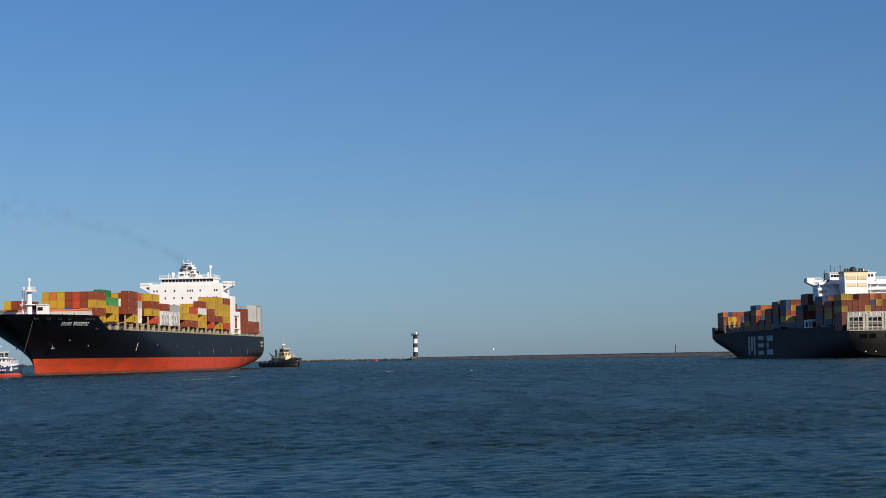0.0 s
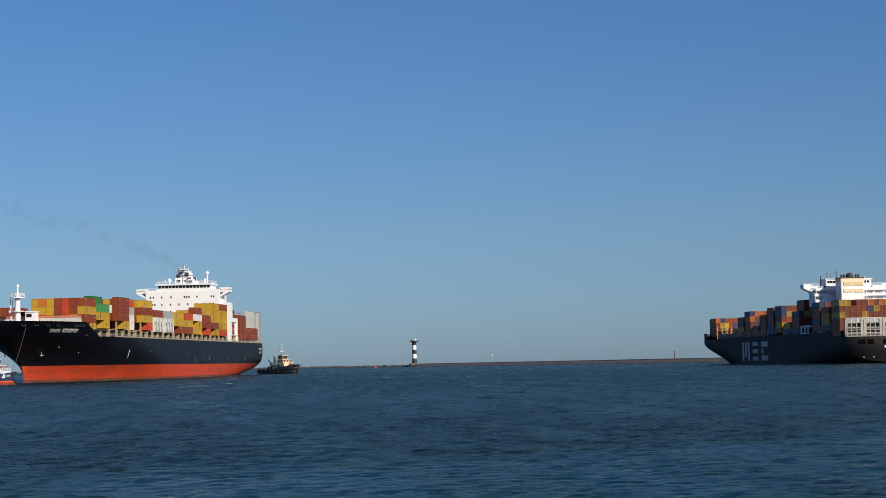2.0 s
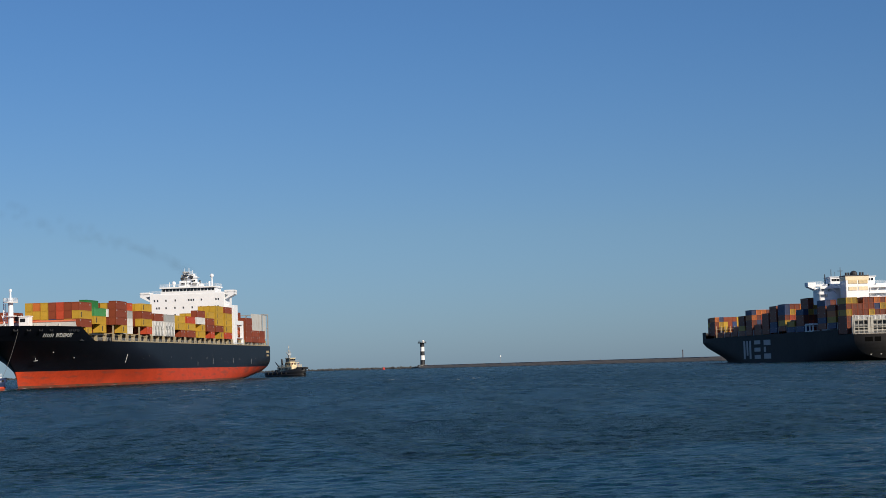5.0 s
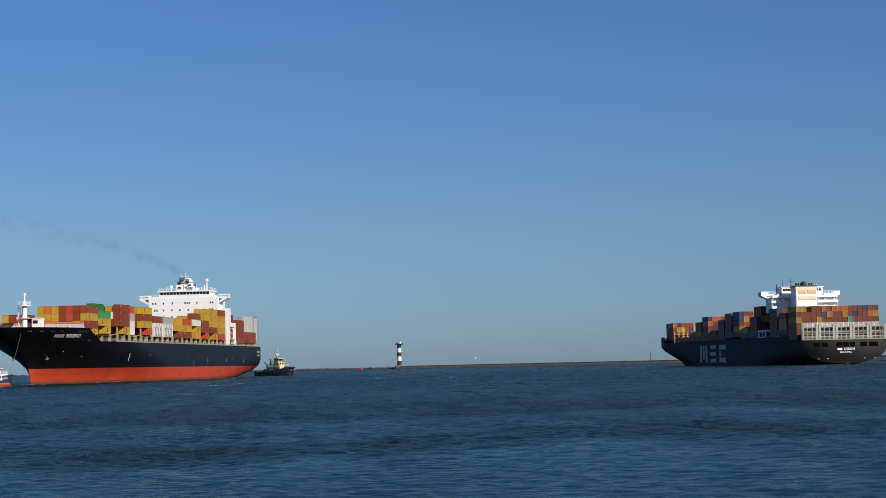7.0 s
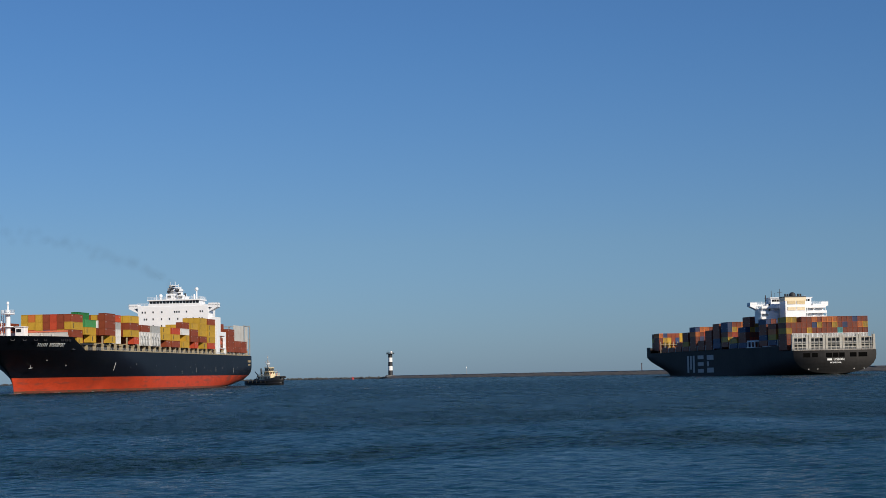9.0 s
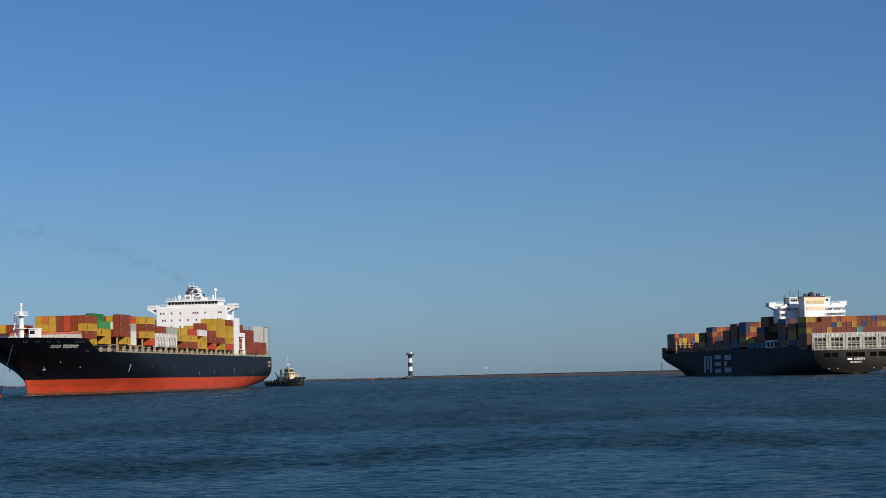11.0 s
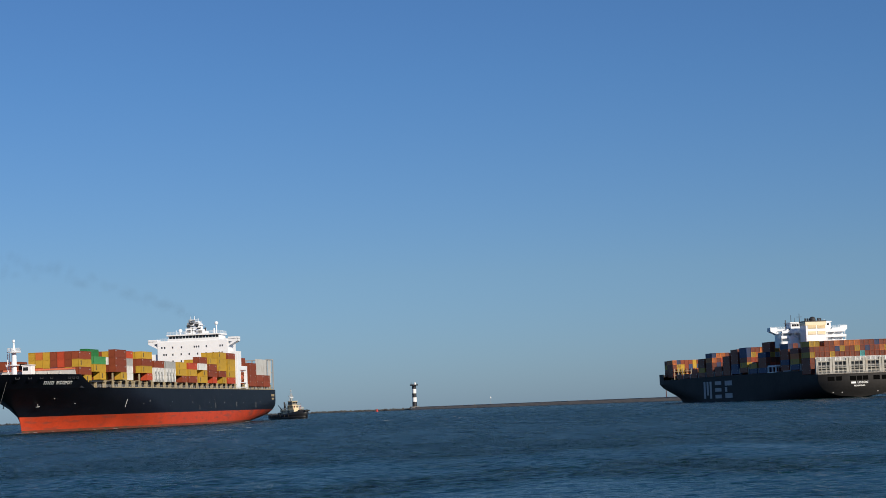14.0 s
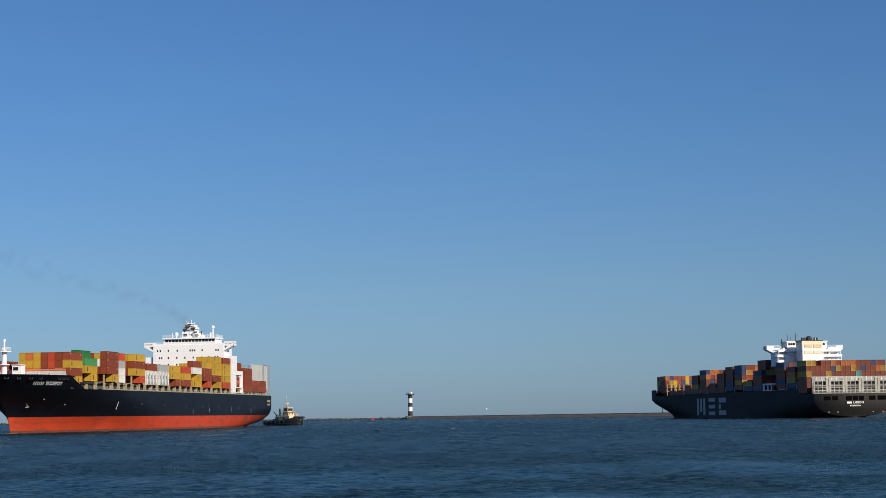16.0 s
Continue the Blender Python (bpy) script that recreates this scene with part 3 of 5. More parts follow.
def build_inbound_ship():
    ship = empty("container_ship", "laden container ship with black hull and orange-red boot topping", "ship")
    part("waterline_band", hull_band(A, [-3, -1.2, 0, 0.8]), SCUM, ship, "stained band at the waterline", True)
    part("boot_topping", hull_band(A, [0.8, 1.6, 3.2, 5.2]), BOOT_RED, ship, "orange-red antifouling paint", True)
    part("hull", hull_band(A, [5.2, 6.6, 8, 9.5, 11, 12.6, 14.3]), HULL_BLACK, ship, "black painted steel hull", True)
    fore = [0.89] + [s for s in S_ROWS if s > 0.893]
    part("forecastle", hull_band(A, [14.3, 15.6, 17, 18.6], fore, False), HULL_BLACK, ship, "black raised forecastle bulwark", True)
    # the slanted end of the forecastle bulwark, laid along the plating
    for sg in (1, -1):
        bm = bmesh.new()
        cols = []
        for k in range(7):
            f = k / 6
            at, top = 0.89 - 0.036 * f, 18.6 - 4.25 * f
            cols.append([(p.x, sg * (p.y - d), p.z) for d in (0, .2) for p in (hull_point(at, 14.28 + (top - 14.28) * j / 3, A) for j in range(4))])
        vs = [[bm.verts.new(c) for c in col] for col in cols]
        for p, q in zip(vs, vs[1:]):
            for base_i in (0, 4):
                for j in range(3):
                    i = base_i + j
                    bm.faces.new((p[i], q[i], q[i + 1], p[i + 1]))
            bm.faces.new((p[3], q[3], q[7], p[7]))
        bmesh.ops.recalc_face_normals(bm, faces=list(bm.faces))
        part("bulwark_end", bm, HULL_BLACK, ship)
    # mooring fairleads in the bulwark
    for at in (.897, .905, .913, .944, .958, .972, .984):
        p, q = hull_point(at, 17.5, A), hull_point(at + .003, 17.5, A)
        d = (q - p).normalized()
        nrm = Vector((-d.y, d.x, 0))
        nrm = nrm if nrm.y > 0 else -nrm
        bm = bmesh.new()
        for du, dw, lu, lw in ((-.6, 0, .1, .36), (.6, 0, .1, .36), (0, .34, .68, .08), (0, -.34, .68, .08)):
            c = p + d * du + Vector((0, 0, dw)) + nrm * .12
            m = Matrix.Translation(c) @ d.to_track_quat("X", "Z").to_matrix().to_4x4() @ Matrix.Diagonal((lu * 2, .2, lw * 2, 1))
            bmesh.ops.create_cube(bm, size=1.0, matrix=m)
        part("fairlead", bm, DARK_STEEL, ship, "dark mooring fairlead")
    part("deck", deck_plate(A, 14.25), DECK_RED, ship, "red-brown steel deck")
    part("forecastle_deck", deck_plate(A, 16.8, fore), DECK_RED, ship)
    # wave breaker plate across the forecastle
    bm = bmesh.new()
    edge = hull_point(0.893, 16.9, A).y - .25
    prism(bm, [(-edge, 16.8), (edge, 16.8), (edge - .8, 20.3), (.8 - edge, 20.3)], 0, 267.0, 267.3)
    for v in range(-12, 13, 4):
        prism(bm, [(267.3, 16.8), (269.8, 16.8), (267.3, 20.0)], 1, v - .1, v + .1)
    part("wave_breaker", bm, PLATE_GREY, ship, "grey wave breaker plate")
    part("wave_breaker_cap", boxes((266.9, 267.5, .7 - edge, edge - .7, 20.3, 20.85)), PLATE_RED, ship, "orange-red top rail")
    # foremast
    bm = bmesh.new()
    tube(bm, (277, 0, 16.8), (277, 0, 27.0), 0.95, 0.75, 12)
    tube(bm, (277, 0, 27.0), (277, 0, 29.6), 0.35, 0.25, 8)
    tube(bm, (277.0, -.8, 16.8), (277, -2.8, 22.4), 0.14, sides=6)
    mast = part("foremast", bm, SHIP_WHITE, ship, "white foremast")
    bm = bmesh.new()
    tube(bm, (277, 0, 26.2), (277, 0, 26.5), 2.3, 2.3, 14)
    rail(bm, [(277 + 2.2 * math.cos(k * math.pi / 4), 2.2 * math.sin(k * math.pi / 4), 26.5) for k in range(9)], 1.1, 1.4, 0.06)
    part("mast_platform", bm, SHIP_WHITE, mast)
    bm = bmesh.new()
    tube(bm, (277, 0, 22.0), (277, 0, 22.25), 1.9, 1.9, 12)
    part("mast_platform", bm, SHIP_WHITE, mast)
    bm = bmesh.new()
    tube(bm, (277, 0, 29.6), (277, 0, 30.4), 0.5, 0.4, 8)
    part("mast_light", bm, SHIP_WHITE, mast)
    bm = boxes((276.1, 276.3, -2.6, -2.4, 17, 26), (276.1, 276.3, -1.9, -1.7, 17, 26), *[(276.1, 276.3, -2.4, -1.9, 17 + .6 * k, 17.1 + .6 * k) for k in range(15)])
    part("ladder", bm, SHIP_WHITE, mast)
    # small white deckhouse behind the mast
    house = part("deckhouse", boxes((268.2, 271.5, .5, 3.7, 16.8, 22.0), (268.0, 271.8, .3, 3.9, 22.0, 22.3), bevel=0.06), SHIP_WHITE, ship, "small white deckhouse")
    part("deckhouse_window", boxes((271.5, 271.56, .9, 2.6, 20.4, 21.5)), GLASS_DARK, house)
    for v in (-11, -6, 6, 11):
        for u in (279, 281):
            bm = bmesh.new()
            tube(bm, (u, v, 16.8), (u, v, 18.3), .5, .5, 8)
            part("bollard", bm, DARK_STEEL, ship)
    # anchors in both bows and the fairleads
    for sg in (1, -1):
        q = hull_point(0.965, 9.2, A)
        bm = bmesh.new()
        tube(bm, (q.x, sg * (q.y + .15), 9.9), (q.x - .4, sg * (q.y + .1), 8.2), .13, .13, 6)
        tube(bm, (q.x - 1.1, sg * (q.y + .4), 8.5), (q.x + .7, sg * (q.y - .1), 8.3), .17, .12, 6)
        part("anchor", bm, STEEL_GREY, ship, "grey steel anchor")
    # name on the bow, laid on the plating: the first word plain bars, the second in letters
    hull_lettering("BRIDGEPORT", 1.4, 0.9197, 15.9, A, LETTER_WHITE, ship)
    bars = boxes(*[(-2.5 + .84 * k, -1.98 + .84 * k, -.46, .46, -.03, .04) for k in range(6)])
    hull_lettering(bars, 1.0, 0.9445, 15.9, A, LETTER_WHITE, ship, "name_bar")
    # pale draught and tug marks on the side
    for u, w, long in ((130, 6.0, 1.6), (106, 6.6, 1.8), (72, 6.9, 2.0), (38, 6.4, 2.2), (196, 9.4, .5), (168, 9.0, .5), (140, 8.7, .5), (116, 8.5, .5), (92, 8.4, .5), (60, 8.2, .5), (30, 8.4, .5)):
        part("hull_mark", boxes((u - .13, u + .13, 19.99, 20.03, w, w + long)), STEEL_GREY, ship)
    for k in range(6):
        part("name_bar", boxes((2.4 + 1.0 * k, 3.1 + 1.0 * k, 19.98, 20.06, 11.2, 12.2)), DECK_BEIGE, ship, "pale name bar")
    for k in range(5):
        part("name_bar", boxes((3.0 + .95 * k, 3.6 + .95 * k, 19.98, 20.06, 9.7, 10.5)), DECK_BEIGE, ship, "pale name bar")
    rng_s = random.Random(40)
    for _ in range(16):
        u, w, long = rng_s.uniform(8, 90) if rng_s.random() < .6 else rng_s.uniform(90, 210), rng_s.uniform(6.4, 12.8), rng_s.uniform(.2, .7)
        tall = rng_s.uniform(.12, .4)
        part("scuff", boxes((u, u + long, 19.99, 20.015, w, w + tall)), SCUFF, ship, "pale scuff on the plating")
    for s0, w0 in ((.9, 9.3), (.935, 11.0)):
        p0 = hull_point(s0, w0, A)
        part("hull_mark", boxes((p0.x - .25, p0.x + .25, p0.y - .1, p0.y + .1, w0 - .25, w0 + .25)), STEEL_GREY, ship)
    bm = bmesh.new()
    tube(bm, (222.5, 20.08, 10.2), (225.5, 20.08, 7.4), .09, .08, 6)
    part("boat_rope_ladder", bm, PLATE_GREY, ship)
    # hatch pedestals along both sides, one by one
    base = 16.7
    bm = boxes((-.45, .45, -.5, .5, 0, 2.3), (-.8, .8, -.55, .55, 1.95, 2.38))
    first = part("pedestal", bm, DECK_BEIGE, ship, "beige steel pedestal under the container stacks")
    first.location = (6, 18.9, 14.3)
    u = 9.7
    while u < 262:
        v = min(18.9, hull_point(u / 296, 14.3, A).y - 1.2)
        ob = new("pedestal", first.data)
        ob.parent = ship
        ob.location = (u, v, 14.3)
        u += 7.48
    part("hatch_coaming", boxes((4, 262, -17.2, 17.2, 14.3, 16.55)), DARK_STEEL, ship, "dark hatch coaming")
    part("deck_edge_bar", boxes((4, 236, 19.15, 19.85, 14.3, 14.62)), DECK_BEIGE, ship, "beige gutter bar along the deck edge")
    part("side_beam", boxes((4, 255, 17.4, 18.2, 16.2, 16.7)), DARK_STEEL, ship)
    bm = bmesh.new()
    rail(bm, [(8, 19.8, 14.3), (80, 19.8, 14.3), (160, 19.8, 14.3), (230, 19.8, 14.3), (252, 19.2, 14.3)], 1.1, 3.0, 0.03)
    part("deck_railing", bm, PLATE_GREY, ship)
    # ---- containers: each bay's port column from below, by its fore end
    rng = random.Random(21)
    pool = ["yellow"] * 6 + ["brown"] * 6 + ["red"] * 2 + ["white", "grey", "orange", "blue"]
    PORT = {
        0: ["red", "yellow", "yellow", "yellow", "brown"], 1: ["yellow", "brown", "yellow", "yellow", "yellow"],
        2: ["red", "brown", "brown", "yellow"], 3: ["yellow", "yellow", "white", "brown"],
        4: ["brown", "yellow", "red"], 5: ["brown", "yellow", "yellow"], 6: ["white", "white", "grey"],
        7: ["white", "white", "brown"], 8: ["red", "yellow", "brown", "yellow"], 9: ["white", "white", "grey", "red"],
        10: ["yellow", "brown", "brown", "brown"], 11: ["yellow", "yellow", "lime"], 12: ["yellow", "brown", "yellow", "brown"],
    }
    SHORT = {(12, 0), (11, 0), (10, 0), (8, 0), (5, 0), (3, 1), (2, 0), (1, 0)}     # only a short box, at the after end
    inner = []
    for i in range(13):
        front = 84.8 + 14.97 * i
        mid = front - BOX_L / 2
        cols = 16 if i < 11 else 14
        for c in range(cols):
            v = (cols / 2 - .5 - c) * COL
            if c == 0:
                stack = PORT[i] if i != 9 else []
            elif c == 1 and i == 9:
                stack = PORT[i]
            else:
                high = len(PORT[i])
                if i == 12:
                    high = 4 if c < 7 else (1 if c in (7, 8, 12, 13) else 3)
                elif i < 2:
                    high = 5 if c < 3 else 4 if c < 6 else 3
                elif i < 8:
                    high = 3
                elif c > 2:
                    high = max(2, min(4, high + rng.choice((0, 0, 0, -1)))) if c < 7 else 2
                stack = [rng.choice(pool) for _ in range(high)]
                if i == 11 and c < 4:
                    stack = [["yellow", "brown", "lime", "green"], ["yellow", "yellow", "brown"], ["brown", "yellow", "brown"]][c - 1]
                if i == 10 and c < 4:
                    stack = ["yellow", "brown", "white"] if c == 1 else ["yellow", "brown", "brown"]
                if i == 1 and c < 5:
                    stack[-2:] = ["yellow", "yellow"]
                if i == 12:
                    top = ["brown", "brown", "red", "brown", "yellow", "orange", "yellow", "grey", "blue", "brown", "brown", "yellow", "brown", "brown"]
                    low = ["yellow", "brown", "red", "brown", "yellow", "yellow", "yellow", "grey", "grey", "brown", "brown", "yellow", "brown", "brown"]
                    stack[-1] = top[c % 14]
                    if high > 1:
                        stack[-2] = low[c % 14]
            for k, color in enumerate(stack):
                w = base + k * (BOX_H + .015) + (-.7 if i == 12 else .45 if 8 <= i else 0)
                if c == 0 and (i, k) in SHORT:
                    set_container(ship, color, mid - 3.06, v, w, 6.06)
                elif c < 2 and k == 0 and (i, 0) in SHORT:
                    set_container(ship, "brown", mid - 3.06, v, w, 6.06)
                elif c < 2 or i == 12 or k >= 3 or (i in (8, 9, 11) and c < 5):
                    set_container(ship, color, mid, v, w)
                else:
                    inner.append((color, mid, v, w))
    # after bays, behind the bridge
    AFT = {0: ["brown"] * 4, 1: ["brown"] * 2, 2: ["brown"] * 2}
    for j, front in enumerate((47.5, 34.8, 22.2)):
        mid = front - BOX_L / 2
        for c in range(16):
            v = (7.5 - c) * COL
            for k in range(len(AFT[j]) if c < 2 else 5 if j == 0 else 4):
                color = "brown" if c < 3 else rng.choice(pool)
                w = base - 1.0 + k * (BOX_H + .015)
                if c < 2:
                    set_container(ship, color, mid, v, w)
                else:
                    inner.append((color, mid, v, w))
    hidden_stacks(ship, inner)
    # crossed lashing rods before the white stacks
    for i in (6, 7):
        for du in (-.6, -4.4, -8.2):
            bm = bmesh.new()
            u = 84.8 + 14.97 * i + du
            tube(bm, (u, 20.08, 16.7), (u - 2.6, 20.08, 21.6), .13, .13, 5)
            tube(bm, (u - 2.6, 20.08, 16.7), (u, 20.08, 20.4), .13, .13, 5)
            box(bm, u - 1.5, u - 1.1, 20.0, 20.2, 16.7, 19.2)
            part("lashing_rod", bm, STEEL_GREY, ship, "grey crossed lashing rods")
    for i in range(13):
        lashing_bridge(ship, 84.8 + 14.97 * i - BOX_L - 1.4, 14.3, base + 2.7 if i not in (6, 7) else base + 5.4, 19.3 if i < 12 else 16.5, DECK_BEIGE)
    for u in (35.0, 22.4, 8.9):
        lashing_bridge(ship, u, 14.3, base + 2.7, 19.3, STEEL_GREY)
    # tall cell guides at the stern
    bm = boxes(*[(.7, 1.5, v - .25, v + .25, 14.3, 28.7) for v in (19.4, 14.4, 9.4, 4.4, -.6, -5.6, -10.6, -15.6, -19.4)], (.6, 1.6, -19.6, 19.6, 28.3, 28.7), (.6, 1.6, -19.6, 19.6, 22.2, 22.6),
               *[(12.4, 13.2, v - .3, v + .3, 14.3, 28.6) for v in (19.2, 9.4, -9.6, -19.2)], (1.5, 12.4, 19.0, 19.5, 28.2, 28.6), (1.5, 12.4, -19.5, -19.0, 28.2, 28.6))
    part("stern_frame", bm, STEEL_GREY, ship, "tall grey stern cell guide frame")
    part("stern_panel", boxes((4.6, 9.8, 19.05, 19.3, 17.5, 28.2)), PLATE_GREY, ship, "pale grey plate in the stern frame")
    part("stern_panel", boxes((14.0, 33.6, 19.1, 19.35, 20.95, 28.2)), PLATE_GREY, ship, "wide pale grey plate above two tiers")
    bm = boxes((2.4, 2.5, -19.4, 19.4, 14.3, 14.4))
    part("stern_sill", bm, STEEL_GREY, ship)
    bm = bmesh.new()
    rail(bm, [(.6, 19.5, 14.3), (.6, -19.5, 14.3)], 1.1, 2.5, 0.05)
    part("stern_railing", bm, DECK_BEIGE, ship)
    build_inbound_bridge(ship)
    return ship


def build_inbound_bridge(ship):
    """The white accommodation block and bridge, wings to the full beam."""
    house = part("accommodation_block", boxes((55.5, 68.5, -16, 16, 14.3, 36.3), bevel=0.1), SHIP_WHITE, ship, "white accommodation block")
    lower = boxes((60.8, 67.5, 15.9, 19.7, 24.6, 31.0), (50.8, 67.5, 15.9, 19.7, 22.8, 24.6), (50.8, 67.5, 15.9, 16.4, 14.3, 22.8), (63.0, 67.5, 16, 19.7, 14.3, 22.8), (50.8, 52.6, 18.6, 19.7, 14.3, 22.8),
                  bevel=0.05)
    part("side_house", boxes((50.5, 67.5, -19.7, -15.9, 14.3, 31.0), bevel=0.05), SHIP_WHITE, ship)
    part("side_house", lower, SHIP_WHITE, ship, "white side house with an open boat deck")
    part("boat_deck", boxes((52.6, 63.0, 15.9, 19.8, 17.2, 17.5), (52.6, 63.0, 15.9, 19.8, 15.0, 15.2)), SHIP_WHITE, ship)
    bm = bmesh.new()
    ball(bm, (58, 18.3, 19.5), 1.35, 1.0, 14)
    bmesh.ops.scale(bm, vec=(2.6, 1, 1), space=Matrix.Translation((-58, -18.3, -19.5)), verts=list(bm.verts))
    boat = part("lifeboat", bm, ORANGE_BOAT, ship, "orange enclosed lifeboat", True)
    for u in (54.0, 61.6):
        bm = bmesh.new()
        prism(bm, [(16.2, 22.0), (19.2, 22.0), (19.2, 17.5), (19.6, 17.5), (19.6, 22.4), (16.2, 22.4)], 0, u, u + .4)
        part("davit", bm, SHIP_WHITE, ship, "white lifeboat davit")
    wheel = part("wheelhouse", boxes((57, 68.3, -11.2, 12.0, 36.3, 37.4), (57, 67.9, -11.0, 11.8, 37.4, 38.7), (56.6, 68.8, -11.6, 12.4, 38.7, 39.3)), SHIP_WHITE, ship, "white wheelhouse")
    for k in range(15):
        v = -10.6 + k * 1.5
        part("bridge_window", boxes((67.9, 67.98, v, v + 1.25, 37.5, 38.6)), GLASS_DARK, wheel)
    for sg in (1, -1):
        bm = bmesh.new()
        box(bm, 63.4, 68.4, min(sg * 11, sg * 20.2), max(sg * 11, sg * 20.2), 36.3, 36.7)
        box(bm, 63.4, 68.4, min(sg * 20.0, sg * 20.2), max(sg * 20.0, sg * 20.2), 35.5, 37.4)
        for u in (63.4, 68.2):
            prism(bm, [(sg * 16, 37.4), (sg * 20.2, 37.4), (sg * 20.2, 35.5), (sg * 16, 33.3), (sg * 16, 34.0), (sg * 17.7, 35.3), (sg * 16, 35.6)], 0, u, u + .2)
        part("bridge_wing", bm, SHIP_WHITE, ship, "white bridge wing on a bracket")
    # cabin windows
    first = None
    for w, places in ((33.7, (-13.9, -12.6, -9, -5, .8, 1.8, 2.8, 6.2, 12.4, 13.4)), (30.6, (-13, -12, -9, -5.2, -1.6, 2.2, 6.0, 9.2, 12.0, 13.2)), (27.6, (-13, -9, -5.2, -1.6, 2.2, 6, 9.4, 12.4)),
                      (24.6, (-13, -9, -5.2, -1.6, 2.2, 6, 9.4, 12.4))):
        for v in places:
            if first is None:
                first = part("cabin_window", boxes((-.03, .05, -.28, .28, -.42, .42)), GLASS_DARK, house)
                ob = first
            else:
                ob = new("cabin_window", first.data)
                ob.parent = house
            ob.location = (68.5, v, w)
    # monkey island: rail, radar mast, domes, funnel behind
    bm = bmesh.new()
    rail(bm, [(68.6, -11.4, 39.3), (68.6, 12.2, 39.3), (57, 12.2, 39.3)], 1.1, 1.6, 0.06)
    rail(bm, [(68.2, -16, 36.6), (68.2, -11.4, 36.6)], 1.1, 1.5, 0.05)
    part("roof_railing", bm, SHIP_WHITE, wheel)
    bm = bmesh.new()
    tube(bm, (62, -.6, 39.3), (62, -.6, 45.2), .75, .5, 10)
    tube(bm, (62, -2.6, 39.3), (62, -.9, 44), .2, sides=6)
    tube(bm, (62, 1.4, 39.3), (62, -.3, 44), .2, sides=6)
    box(bm, 61.2, 63.2, -3.2, 2.0, 42.2, 42.45)
    box(bm, 61.2, 63.2, -2.5, 1.3, 44.6, 44.8)
    box(bm, 62.9, 63.2, -3.0, .6, 43.1, 43.5)
    box(bm, 62.9, 63.2, -2.2, 1.0, 45.5, 45.8)
    tube(bm, (62, -.6, 45.2), (62, -.6, 47.4), .14, sides=6)
    tube(bm, (62, -1.9, 44.8), (62, -1.9, 46.3), .1, sides=5)
    tube(bm, (62, -3.0, 42.2), (62, -3.0, 44.2), .12, sides=5)
    tube(bm, (62, 1.8, 42.2), (62, 1.8, 44.6), .14, sides=5)
    radar = part("radar_mast", bm, SHIP_WHITE, ship, "white radar mast with scanners")
    part("mast_tower", boxes((60.6, 62.8, -1.3, 2.7, 39.3, 44.0), (60.9, 62.6, -.6, 1.9, 44.0, 45.0), bevel=0.1), SHIP_WHITE, radar, "white mast tower")
    part("mast_tower", boxes((60.4, 62.2, -4.0, -1.5, 39.3, 44.6), (60.8, 62.0, -3.4, -1.9, 44.6, 46.0), bevel=0.08), STEEL_GREY, radar, "grey exhaust tower")
    for w, v0, v1 in ((41.2, -4.4, .2), (43.2, -2.0, 3.4)):
        part("tower_gallery", boxes((60.2, 63.3, v0, v1, w, w + .1)), SHIP_WHITE, radar)
    for v, w in ((-.5, 40.2), (1.3, 41.6), (.2, 42.6)):
        part("tower_opening", boxes((62.8, 62.88, v, v + .9, w, w + .8)), GLASS_DARK, radar)
    for v, top, r in ((-2.7, 47.3, .12), (.9, 46.4, .16), (2.3, 45.2, .07), (4.4, 41.9, .1), (6.6, 41.2, .07), (-5.8, 41.4, .07)):
        bm = bmesh.new()
        tube(bm, (61.6, v, 39.3 if abs(v) > 3 else 43.7), (61.6, v, top), r, r * .7, 5)
        part("aerial", bm, SHIP_WHITE, radar)
    for v0, v1, w0, w1 in ((-4.6, -1.6, 39.3, 42.0), (.4, 3.6, 39.3, 41.4), (3.8, 5.4, 39.3, 40.6)):
        part("mast_locker", boxes((60.8, 63.2, v0, v1, w0, w1), bevel=0.08), SHIP_WHITE, radar, "white locker")
    for v0, v1, w0, w1 in ((-3.9, -2.3, 42.5, 43.4), (-.2, 1.5, 43.0, 44.0), (-3.6, -2.2, 40.2, 41.2), (1.0, 3.0, 39.9, 40.9), (-1.6, -.2, 45.0, 45.5), (-2.4, -1.2, 43.6, 44.4), (.9, 1.8, 41.6, 42.1)):
        part("scanner", boxes((63.2, 63.7, v0, v1, w0, w1)), DARK_STEEL, radar, "dark radar scanner")
    bm = bmesh.new()
    tube(bm, (62, 9.2, 39.3), (62, 9.2, 43.2), .32, .28, 8)
    ball(bm, (62, 9.2, 43.9), .85)
    tube(bm, (62, 8.1, 39.3), (62, 8.1, 41.6), .4, .4, 8)
    part("satellite_dome", bm, SHIP_WHITE, ship, "white satellite dome on a post")
    bm = bmesh.new()
    tube(bm, (63, -7.0, 39.3), (63, -7.0, 40.4), .3, .3, 8)
    ball(bm, (63, -7.0, 41.1), .9)
    tube(bm, (63, -8.9, 39.3), (63, -8.9, 41.6), .12, sides=6)
    part("satellite_dome", bm, SHIP_WHITE, ship)
    bm = boxes((51, 55.4, -4.6, 3.2, 14.3, 39.8), bevel=0.25)
    part("funnel_casing", bm, SHIP_WHITE, ship, "white funnel casing")
    bm = boxes((51.4, 55.0, -3.8, 2.6, 39.8, 41.0))
    for v in (-2.6, -1.2, .2, 1.6):
        tube(bm, (53, v, 41.0), (53, v, 42.6), .4, .4, 8)
    part("funnel_top", bm, DARK_STEEL, ship, "black funnel top with exhaust pipes")


